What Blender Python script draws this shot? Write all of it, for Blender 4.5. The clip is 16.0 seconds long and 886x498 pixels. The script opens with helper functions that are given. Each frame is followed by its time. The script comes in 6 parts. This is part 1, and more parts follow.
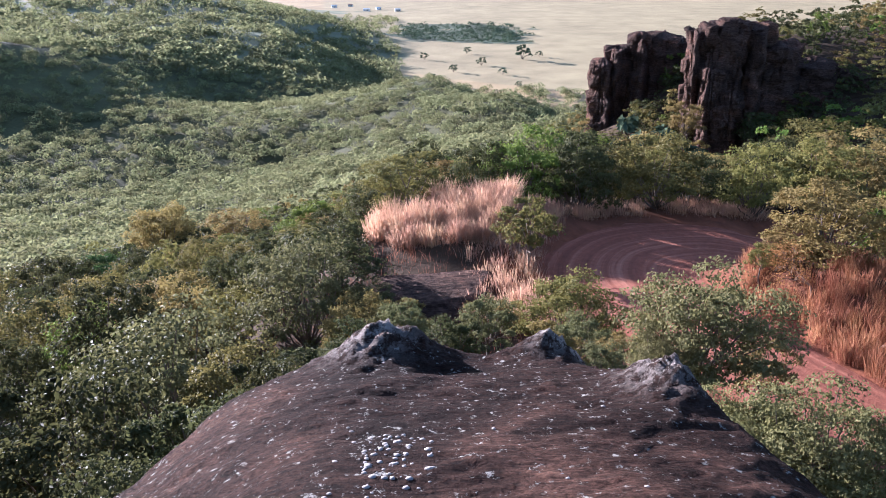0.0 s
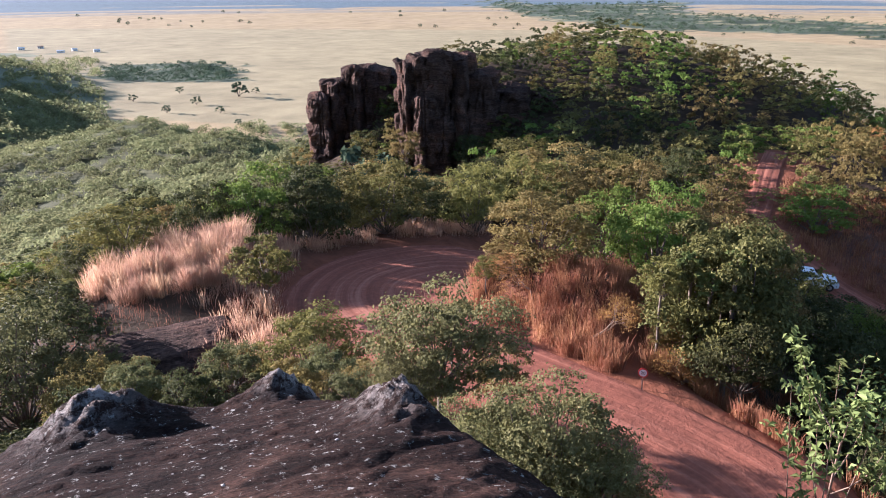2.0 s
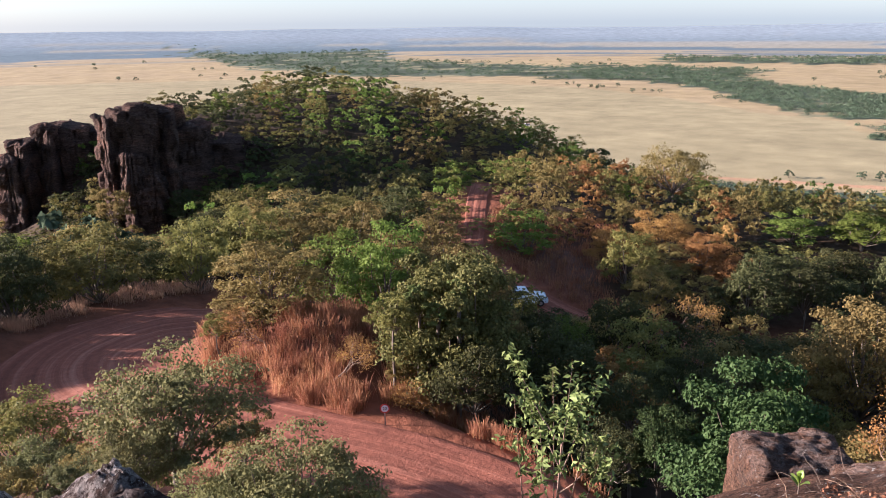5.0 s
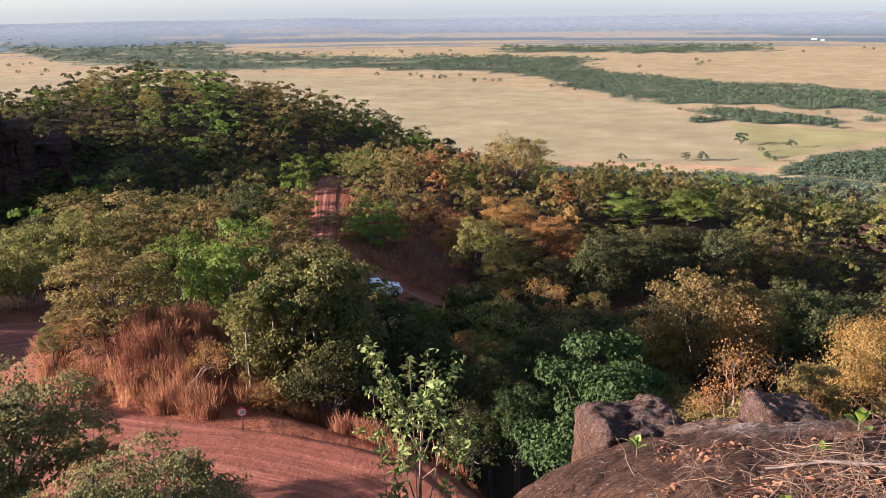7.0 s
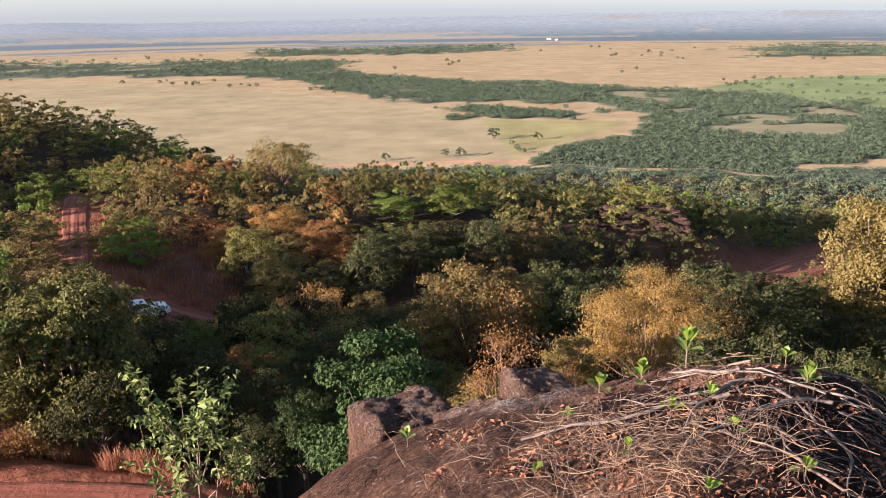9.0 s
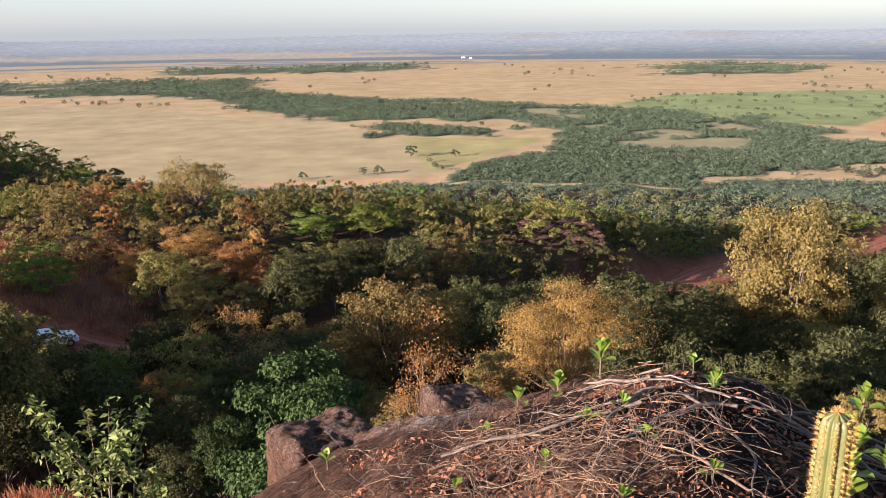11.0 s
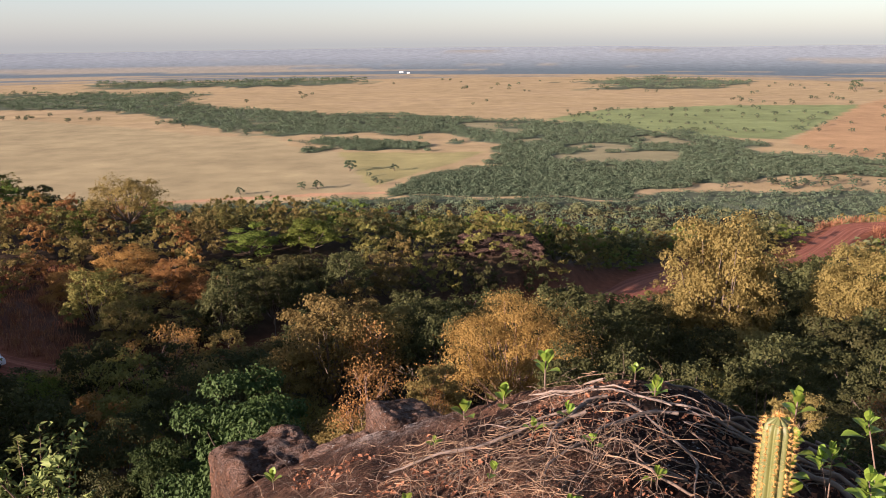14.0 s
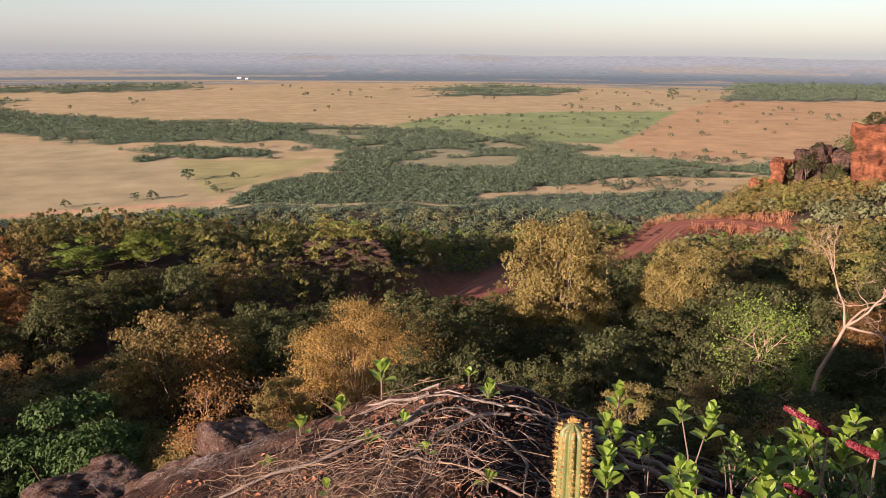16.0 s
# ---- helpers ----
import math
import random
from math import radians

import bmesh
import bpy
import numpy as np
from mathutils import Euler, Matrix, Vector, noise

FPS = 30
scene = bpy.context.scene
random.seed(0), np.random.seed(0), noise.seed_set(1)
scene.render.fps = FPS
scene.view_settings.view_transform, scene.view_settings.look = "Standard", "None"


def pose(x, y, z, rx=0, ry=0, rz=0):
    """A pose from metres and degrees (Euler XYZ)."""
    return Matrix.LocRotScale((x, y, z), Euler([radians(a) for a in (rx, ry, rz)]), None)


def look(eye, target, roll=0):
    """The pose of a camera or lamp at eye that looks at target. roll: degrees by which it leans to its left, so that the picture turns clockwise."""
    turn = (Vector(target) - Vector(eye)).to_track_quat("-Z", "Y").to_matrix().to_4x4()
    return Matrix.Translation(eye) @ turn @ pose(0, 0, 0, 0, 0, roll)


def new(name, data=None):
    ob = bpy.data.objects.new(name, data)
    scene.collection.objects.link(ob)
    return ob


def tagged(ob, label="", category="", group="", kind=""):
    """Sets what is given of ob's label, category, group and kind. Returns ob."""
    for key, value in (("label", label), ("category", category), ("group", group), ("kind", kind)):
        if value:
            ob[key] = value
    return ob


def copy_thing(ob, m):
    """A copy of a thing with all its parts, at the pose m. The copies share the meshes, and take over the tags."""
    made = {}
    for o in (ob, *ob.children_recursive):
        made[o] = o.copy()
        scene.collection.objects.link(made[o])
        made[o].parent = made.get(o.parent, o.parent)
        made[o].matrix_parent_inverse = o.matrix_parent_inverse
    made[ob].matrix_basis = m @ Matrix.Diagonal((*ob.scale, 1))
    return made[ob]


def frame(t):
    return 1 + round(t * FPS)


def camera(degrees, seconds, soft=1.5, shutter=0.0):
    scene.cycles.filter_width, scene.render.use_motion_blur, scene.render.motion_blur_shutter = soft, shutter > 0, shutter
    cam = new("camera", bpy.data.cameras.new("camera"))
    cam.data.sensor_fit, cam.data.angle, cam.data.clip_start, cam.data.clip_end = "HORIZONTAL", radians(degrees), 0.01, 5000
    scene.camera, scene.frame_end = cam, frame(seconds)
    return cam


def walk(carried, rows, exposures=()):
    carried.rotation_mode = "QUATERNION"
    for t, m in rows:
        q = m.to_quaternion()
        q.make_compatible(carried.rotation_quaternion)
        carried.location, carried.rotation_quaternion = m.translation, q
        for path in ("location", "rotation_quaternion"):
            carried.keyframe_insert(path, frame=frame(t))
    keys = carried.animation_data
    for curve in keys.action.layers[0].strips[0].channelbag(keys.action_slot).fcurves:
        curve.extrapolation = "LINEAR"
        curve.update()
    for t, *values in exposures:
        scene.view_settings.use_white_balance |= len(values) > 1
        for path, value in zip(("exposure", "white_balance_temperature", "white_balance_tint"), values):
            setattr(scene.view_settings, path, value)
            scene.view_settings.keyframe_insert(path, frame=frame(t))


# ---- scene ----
PATH = [
    (0, -0.121, 0.041, 109.992, 68.88, 0.28, -0.35),
    (0.5, -0.025, 0.040, 109.978, 69.59, -0.23, -6.16),
    (1, 0.002, 0.075, 109.973, 70.20, -0.09, -11.98),
    (1.5, 0.017, 0.085, 109.965, 70.61, 0.12, -15.42),
    (2, 0.022, 0.090, 109.970, 71.15, 0.19, -20.02),
    (2.5, -0.023, 0.144, 109.979, 72.41, 0.24, -25.22),
    (3, 0.015, 0.119, 109.986, 73.61, -0.06, -27.17),
    (3.5, 0.087, 0.078, 109.985, 73.77, 0.20, -29.42),
    (4, 0.137, 0.090, 109.967, 74.03, 0.45, -33.82),
    (4.2, 0.136, 0.084, 109.970, 74.15, 0.47, -35.19),
    (6.3, 0.123, 0.020, 110.004, 73.62, 0.54, -47.10),
    (6.5, 0.122, 0.014, 110.007, 73.51, 0.52, -48.05),
    (7, 0.133, 0.002, 110.006, 73.58, 0.62, -51.01),
    (7.5, 0.131, -0.047, 110.020, 73.67, 0.76, -57.32),
    (8, 0.167, -0.075, 110.010, 73.44, 0.82, -63.38),
    (8.5, 0.175, -0.097, 110.012, 73.38, 1.09, -66.08),
    (9, 0.187, -0.103, 110.006, 73.57, 0.85, -67.85),
    (11.5, 0.191, -0.155, 110.015, 74.98, 0.69, -75.50),
    (12, 0.196, -0.173, 110.017, 75.03, 0.64, -77.22),
    (12.5, 0.196, -0.174, 110.008, 74.84, 0.63, -77.67),
    (13, 0.176, -0.145, 110.013, 74.77, 0.51, -77.14),
    (13.5, 0.142, -0.097, 110.027, 75.19, 0.48, -77.15),
    (14, 0.158, -0.112, 110.026, 75.70, 0.34, -78.02),
    (14.5, 0.205, -0.187, 110.030, 76.04, -0.23, -80.92),
    (15, 0.242, -0.226, 110.018, 75.97, -0.42, -84.51),
    (15.5, 0.232, -0.201, 110.026, 75.89, 0.02, -86.93),
    (16, 0.233, -0.208, 110.029, 76.16, -0.44, -89.05),
]
cam = camera(57.8, 16.0, soft=0.75)
walk(cam, [(t, pose(x, y, z, rx, ry, rz)) for t, x, y, z, rx, ry, rz in PATH],
     [(0.0, 2.62, 4530, 15), (1.5, 2.47, 4680, 14), (3.0, 2.57, 4830, 14), (4.0, 2.49, 4930, 14), (7.0, 2.35, 5280, 16), (12.0, 2.19, 5530, 17), (16.0, 1.89, 5880, 21)])

# ---- light: a low sun and a hazy sky ----
SUN_AZ, SUN_EL = -48.0, 12.5        # degrees clockwise from +y, degrees up
world = bpy.data.worlds.new("world")
scene.world = world
world.use_nodes = True
wn = world.node_tree.nodes
sky = wn.new("ShaderNodeTexSky")
sky.sky_type, sky.sun_disc = "NISHITA", False
sky.sun_elevation, sky.sun_rotation = radians(SUN_EL), radians(SUN_AZ)
sky.air_density, sky.dust_density, sky.ozone_density = 1.0, 1.0, 1.0
wn["Background"].inputs[1].default_value = 0.032
world.node_tree.links.new(sky.outputs[0], wn["Background"].inputs[0])
# the haze that whitens the sky, thickest at the horizon all round
haze, both = wn.new("ShaderNodeBackground"), wn.new("ShaderNodeAddShader")
haze.inputs[0].default_value = (0.87, 0.9, 0.96, 1)
way, split, thick = wn.new("ShaderNodeTexCoord"), wn.new("ShaderNodeSeparateXYZ"), wn.new("ShaderNodeMapRange")
thick.interpolation_type = "SMOOTHERSTEP"
for key, value in zip(("From Min", "From Max", "To Min", "To Max"), (0.0, 0.5, 0.08, 0.028)):
    thick.inputs[key].default_value = value
world.node_tree.links.new(way.outputs["Generated"], split.inputs[0])
world.node_tree.links.new(split.outputs["Z"], thick.inputs["Value"])
world.node_tree.links.new(thick.outputs[0], haze.inputs[1])
world.node_tree.links.new(wn["Background"].outputs[0], both.inputs[0])
world.node_tree.links.new(haze.outputs[0], both.inputs[1])
world.node_tree.links.new(both.outputs[0], wn["World Output"].inputs[0])
sun_dir = Vector((math.sin(radians(SUN_AZ)) * math.cos(radians(SUN_EL)), math.cos(radians(SUN_AZ)) * math.cos(radians(SUN_EL)), math.sin(radians(SUN_EL))))
sun = new("sun", bpy.data.lights.new("sun", "SUN"))
sun.data.energy, sun.data.angle, sun.data.color = 4.5, radians(0.6), (1.0, 0.76, 0.58)
sun.matrix_world = look(sun_dir * 50, (0, 0, 0))

EYE = 110.0                          # the look-out stands this high over the plain
rng = np.random.default_rng(7)


def at(az, r, h=0.0):
    """A place by its bearing (degrees clockwise from +y), its distance and its height against the look-out's eye."""
    return Vector((r * math.sin(radians(az)), r * math.cos(radians(az)), EYE + h))


# ---- materials ----
def material(name):
    m = bpy.data.materials.new(name)
    m.use_nodes = True
    nt = m.node_tree
    return m, nt, nt.nodes["Principled BSDF"]


def node(nt, kind, **put):
    n = nt.nodes.new(kind)
    for key, value in put.items():
        n.inputs[key.replace("_", " ")].default_value = value
    return n


def ramp(nt, fac, stops):
    n = nt.nodes.new("ShaderNodeValToRGB")
    while len(n.color_ramp.elements) < len(stops):
        n.color_ramp.elements.new(0.5)
    for e, (p, c) in zip(n.color_ramp.elements, stops):
        e.position, e.color = p, (*c, 1)
    nt.links.new(fac, n.inputs[0])
    return n.outputs[0]


def mix(nt, fac, a, b, how="MIX"):
    n = nt.nodes.new("ShaderNodeMix")
    n.data_type, n.blend_type = "RGBA", how
    for s, v in ((n.inputs[0], fac), (n.inputs[6], a), (n.inputs[7], b)):
        if isinstance(v, bpy.types.NodeSocket):
            nt.links.new(v, s)
        elif isinstance(v, tuple):
            s.default_value = (*v, 1)
        else:
            s.default_value = v
    return n.outputs[2]


def noise_tex(nt, scale, detail=4, rough=0.55, stretch=(1, 1, 1), space="Object", warp=0.0):
    co = nt.nodes.new("ShaderNodeTexCoord")
    mp = nt.nodes.new("ShaderNodeMapping")
    mp.inputs["Scale"].default_value = stretch
    nt.links.new(co.outputs[space], mp.inputs[0])
    n = node(nt, "ShaderNodeTexNoise", Scale=scale, Detail=detail, Roughness=rough, Distortion=warp)
    nt.links.new(mp.outputs[0], n.inputs["Vector"])
    return n.outputs["Fac"]


def bump(nt, bsdf, height, strength, distance):
    b = node(nt, "ShaderNodeBump", Strength=strength, Distance=distance)
    nt.links.new(height, b.inputs["Height"])
    nt.links.new(b.outputs[0], bsdf.inputs["Normal"])


def leaf_material(name, dark, mid, light, shine=0.55, through_light=0.38, gloss=0.06):
    """Leaves that differ one by one and plant by plant, and let some light through."""
    m, nt, b = material(name)
    geo, info = nt.nodes.new("ShaderNodeNewGeometry"), nt.nodes.new("ShaderNodeObjectInfo")
    col = ramp(nt, geo.outputs["Random Per Island"], ((0.0, tuple(0.4 * d + 0.6 * e for d, e in zip(dark, mid))), (0.5, mid), (1.0, tuple(0.55 * d + 0.45 * e for d, e in zip(light, mid)))))
    hue = node(nt, "ShaderNodeHueSaturation")
    mr = nt.nodes.new("ShaderNodeMapRange")
    mr.inputs["To Min"].default_value, mr.inputs["To Max"].default_value = 0.487, 0.512
    own = nt.nodes.new("ShaderNodeAttribute")
    own.attribute_name = "tint"
    sum_ = node(nt, "ShaderNodeMath")
    nt.links.new(info.outputs["Random"], sum_.inputs[0])
    nt.links.new(own.outputs["Fac"], sum_.inputs[1])
    wrap = nt.nodes.new("ShaderNodeMath")
    wrap.operation = "FRACT"
    nt.links.new(sum_.outputs[0], wrap.inputs[0])
    nt.links.new(wrap.outputs[0], mr.inputs["Value"])
    val = nt.nodes.new("ShaderNodeMapRange")
    val.inputs["To Min"].default_value, val.inputs["To Max"].default_value = 0.8, 1.25
    nt.links.new(wrap.outputs[0], val.inputs["Value"])
    nt.links.new(val.outputs[0], hue.inputs["Value"])
    nt.links.new(mr.outputs[0], hue.inputs["Hue"])
    nt.links.new(col, hue.inputs["Color"])
    nt.links.new(hue.outputs[0], b.inputs["Base Color"])
    b.inputs["Roughness"].default_value = shine
    b.inputs["Specular IOR Level"].default_value = gloss
    tl = nt.nodes.new("ShaderNodeBsdfTranslucent")
    nt.links.new(hue.outputs[0], tl.inputs["Color"])
    mx = node(nt, "ShaderNodeMixShader", Fac=through_light)
    nt.links.new(b.outputs[0], mx.inputs[1])
    nt.links.new(tl.outputs[0], mx.inputs[2])
    nt.links.new(mx.outputs[0], nt.nodes["Material Output"].inputs[0])
    return m


LEAF_GREEN = leaf_material("leaf_green", (0.097, 0.09, 0.027), (0.162, 0.146, 0.042), (0.245, 0.213, 0.066))
LEAF_DEEP = leaf_material("leaf_deep_green", (0.039, 0.044, 0.017), (0.067, 0.07, 0.026), (0.115, 0.111, 0.043))
LEAF_FRESH = leaf_material("leaf_fresh_green", (0.08, 0.115, 0.02), (0.135, 0.175, 0.032), (0.21, 0.245, 0.055))
LEAF_OLIVE = leaf_material("leaf_olive", (0.125, 0.098, 0.034), (0.215, 0.164, 0.055), (0.3, 0.23, 0.084), 0.55, 0.46)
LEAF_RUST = leaf_material("leaf_rust", (0.19, 0.1, 0.034), (0.3, 0.162, 0.054), (0.4, 0.235, 0.082), 0.55, 0.46)
LEAF_GOLD = leaf_material("leaf_gold", (0.18, 0.112, 0.032), (0.275, 0.175, 0.052), (0.37, 0.25, 0.08))
LEAF_FEATHER = leaf_material("leaf_feathery", (0.11, 0.11, 0.042), (0.18, 0.172, 0.066), (0.26, 0.24, 0.1), 0.55, 0.42)
LEAF_VINE = leaf_material("leaf_vine", (0.045, 0.05, 0.017), (0.115, 0.112, 0.034), (0.3, 0.275, 0.088))
LEAF_LUSH = leaf_material("leaf_lush", (0.032, 0.052, 0.017), (0.054, 0.082, 0.026), (0.085, 0.12, 0.04))
LEAF_PALE = leaf_material("leaf_pale_green", (0.1, 0.125, 0.035), (0.16, 0.19, 0.058), (0.23, 0.26, 0.09), 0.5, 0.3)
LEAF_SAGE = leaf_material("leaf_sage", (0.075, 0.083, 0.034), (0.13, 0.127, 0.051), (0.205, 0.187, 0.083))
# Leaf colours lightened to stand in for haze over the valley.
LEAF_FAR_HAZE = leaf_material("leaf_valley_haze", (0.12, 0.128, 0.056), (0.175, 0.178, 0.08), (0.235, 0.23, 0.115), 0.8, 0.5, 0.02)
LEAF_PLAIN = leaf_material("leaf_plain", (0.045, 0.064, 0.04), (0.078, 0.103, 0.062), (0.125, 0.15, 0.088), 0.9, 0.2, 0.0)
LEAF_WAXY = leaf_material("leaf_waxy", (0.12, 0.19, 0.025), (0.19, 0.27, 0.035), (0.27, 0.35, 0.06), 0.35, 0.5, 0.3)
GRASS_DRY = leaf_material("grass_dry", (0.36, 0.21, 0.135), (0.5, 0.31, 0.2), (0.6, 0.42, 0.27), 0.7, 0.45, 0.05)
GRASS_RED = leaf_material("grass_red", (0.17, 0.072, 0.038), (0.31, 0.143, 0.074), (0.46, 0.25, 0.135), 0.7, 0.35, 0.05)


def bark_material(name, a, b_):
    m, nt, b = material(name)
    n = noise_tex(nt, 9, 5, 0.6, (1, 1, 0.25))
    nt.links.new(ramp(nt, n, ((0.3, a), (0.7, b_))), b.inputs["Base Color"])
    b.inputs["Roughness"].default_value = 0.85
    bump(nt, b, n, 0.6, 0.02)
    return m


BARK = bark_material("bark", (0.07, 0.05, 0.035), (0.16, 0.12, 0.085))
ROOT_GREY = bark_material("root_grey", (0.07, 0.054, 0.044), (0.23, 0.175, 0.135))
BARK_BARE = bark_material("bark_bleached", (0.17, 0.105, 0.07), (0.31, 0.205, 0.135))
BARK_PALE = bark_material("bark_pale", (0.15, 0.095, 0.062), (0.27, 0.175, 0.118))
STRAW = bark_material("dry_stalk", (0.1, 0.06, 0.034), (0.28, 0.18, 0.1))
TWIG = bark_material("dry_twig", (0.055, 0.038, 0.027), (0.19, 0.13, 0.088))


def rock_material(name, dark, mid, pale, lichen=0.0, scale=1.0, layers=4.0):
    m, nt, b = material(name)
    big = noise_tex(nt, 0.5 * scale, 5, 0.6, (1, 1, layers), warp=0.6)
    fine = noise_tex(nt, 22 * scale, 7, 0.7, (1, 1, 1.6), warp=0.3)
    fibre = noise_tex(nt, 8 * scale, 7, 0.72, (0.5, 2.4, 3.0), warp=0.8)
    col = ramp(nt, big, ((0.3, dark), (0.52, mid), (0.75, pale)))
    col = mix(nt, 0.85, col, ramp(nt, fibre, ((0.36, (0.4, 0.37, 0.36)), (0.64, (1.8, 1.65, 1.55)))), "MULTIPLY")
    col = mix(nt, 0.75, col, ramp(nt, fine, ((0.32, (0.25, 0.25, 0.25)), (0.68, (1.75, 1.68, 1.6)))), "MULTIPLY")
    if lichen:
        spot = noise_tex(nt, 9 * scale, 7, 0.78)
        col = mix(nt, ramp(nt, spot, ((0.62 - 0.05 * lichen, (0, 0, 0)), (0.68 - 0.05 * lichen, (1, 1, 1)))), col, (0.42, 0.4, 0.36))
        co = nt.nodes.new("ShaderNodeTexCoord")
        vo = node(nt, "ShaderNodeTexVoronoi", Scale=7.0 * scale, Randomness=1.0)
        nt.links.new(co.outputs["Object"], vo.inputs["Vector"])
        dots = ramp(nt, vo.outputs["Distance"], ((0.04, (1, 1, 1)), (0.11, (0, 0, 0))))
        where = ramp(nt, noise_tex(nt, 1.3 * scale, 3), ((0.6, (0, 0, 0)), (0.7, (1, 1, 1))))
        col = mix(nt, mix(nt, 1.0, dots, where, "MULTIPLY"), col, (0.5, 0.47, 0.42))
        knob = nt.nodes.new("ShaderNodeAttribute")
        knob.attribute_name = "lichen"
        patch = mix(nt, 1.0, knob.outputs["Color"], ramp(nt, noise_tex(nt, 6.5 * scale, 6, 0.75), ((0.44, (0.05, 0.05, 0.05)), (0.56, (0.9, 0.9, 0.9)))), "MULTIPLY")
        col = mix(nt, patch, col, mix(nt, 1.0, (0.66, 0.58, 0.52), ramp(nt, fine, ((0.3, (0.5, 0.5, 0.5)), (0.6, (1.1, 1.1, 1.1)))), "MULTIPLY"))
    nt.links.new(col, b.inputs["Base Color"])
    b.inputs["Roughness"].default_value = 0.9
    b.inputs["Specular IOR Level"].default_value = 0.06
    add = node(nt, "ShaderNodeMath")
    soft_ = node(nt, "ShaderNodeMath")
    soft_.operation = "MULTIPLY"
    soft_.inputs[1].default_value = 0.3
    nt.links.new(big, soft_.inputs[0])
    nt.links.new(soft_.outputs[0], add.inputs[0])
    nt.links.new(fine, add.inputs[1])
    more = node(nt, "ShaderNodeMath")
    nt.links.new(add.outputs[0], more.inputs[0])
    nt.links.new(fibre, more.inputs[1])
    bump(nt, b, more.outputs[0], 1.0, 0.11 / scale)
    return m


ROCK_TOP = rock_material("lookout_rock", (0.01, 0.006, 0.0052), (0.032, 0.019, 0.015), (0.12, 0.072, 0.054), 0.7, 1.7, 2.0)
ROCK_MOUND = rock_material("warm_rock", (0.045, 0.028, 0.021), (0.13, 0.078, 0.053), (0.29, 0.175, 0.11), 0.4, 1.6, 1.5)
ROCK_BLOCK = rock_material("block_rock", (0.05, 0.031, 0.023), (0.13, 0.08, 0.055), (0.27, 0.17, 0.11), 0.15, 1.6, 1.5)
ROCK_CLIFF = rock_material("cliff_rock", (0.04, 0.031, 0.028), (0.1, 0.068, 0.055), (0.21, 0.115, 0.08), 0.0, 0.22, 3.5)
ROCK_RED = rock_material("red_cliff_rock", (0.06, 0.03, 0.02), (0.2, 0.085, 0.045), (0.36, 0.16, 0.08), 0.0, 0.3, 3.0)

m, nt, b = material("land")
att = nt.nodes.new("ShaderNodeAttribute")
att.attribute_name = "cover_haze"
n1, n2 = noise_tex(nt, 0.03, 5, 0.6), noise_tex(nt, 1.1, 6, 0.65)
col = mix(nt, 1.0, att.outputs["Color"], ramp(nt, n1, ((0.3, (0.8, 0.8, 0.8)), (0.7, (1.15, 1.15, 1.15)))), "MULTIPLY")
col = mix(nt, 1.0, col, ramp(nt, n2, ((0.3, (0.65, 0.65, 0.65)), (0.7, (1.2, 1.2, 1.2)))), "MULTIPLY")
nt.links.new(col, b.inputs["Base Color"])
b.inputs["Roughness"].default_value = 0.95
b.inputs["Specular IOR Level"].default_value = 0.1
bump(nt, b, n2, 0.5, 0.3)
LAND = m

m, nt, b = material("red_dirt")
uvn = nt.nodes.new("ShaderNodeUVMap")
mp = nt.nodes.new("ShaderNodeMapping")
mp.inputs["Scale"].default_value = (0.035, 1.6, 1)
nt.links.new(uvn.outputs[0], mp.inputs[0])
streak = node(nt, "ShaderNodeTexNoise", Scale=1.3, Detail=6, Roughness=0.65)
nt.links.new(mp.outputs[0], streak.inputs["Vector"])
grain = noise_tex(nt, 3.0, 7, 0.7)
col = ramp(nt, streak.outputs["Fac"], ((0.3, (0.15, 0.054, 0.033)), (0.5, (0.25, 0.09, 0.053)), (0.7, (0.38, 0.165, 0.105))))
col = mix(nt, 0.8, col, ramp(nt, grain, ((0.3, (0.7, 0.7, 0.7)), (0.7, (1.2, 1.2, 1.2)))), "MULTIPLY")
nt.links.new(col, b.inputs["Base Color"])
b.inputs["Roughness"].default_value = 0.92
b.inputs["Specular IOR Level"].default_value = 0.15
add = node(nt, "ShaderNodeMath")
nt.links.new(streak.outputs["Fac"], add.inputs[0])
nt.links.new(grain, add.inputs[1])
bump(nt, b, add.outputs[0], 0.7, 0.08)
DIRT = m


# ---- mesh helpers ----
def mesh_object(name, verts, faces, mat, parent=None, smooth=False, label=""):
    """One mesh object from arrays of corners and faces (all of one size, or a list)."""
    me = bpy.data.meshes.new(name)
    if isinstance(faces, np.ndarray):
        k = faces.shape[1]
        me.vertices.add(len(verts))
        me.vertices.foreach_set("co", np.asarray(verts, np.float32).ravel())
        me.loops.add(faces.size)
        me.loops.foreach_set("vertex_index", faces.astype(np.int32).ravel())
        me.polygons.add(len(faces))
        me.polygons.foreach_set("loop_start", np.arange(0, faces.size, k, dtype=np.int32))
        me.update(calc_edges=True)
    else:
        me.from_pydata([tuple(v) for v in verts], [], faces)
    if smooth:
        me.polygons.foreach_set("use_smooth", np.ones(len(me.polygons), bool))
    me.materials.append(mat)
    ob = new(name, me)
    if parent:
        ob.parent = parent
    if label:
        tagged(ob, label)
    return ob


def thing(name, place, label, category, group="", kind="", turn=0.0):
    ob = new(name)
    ob.matrix_basis = Matrix.Translation(place) @ Matrix.Rotation(turn, 4, "Z")
    return tagged(ob, label, category, group, kind)


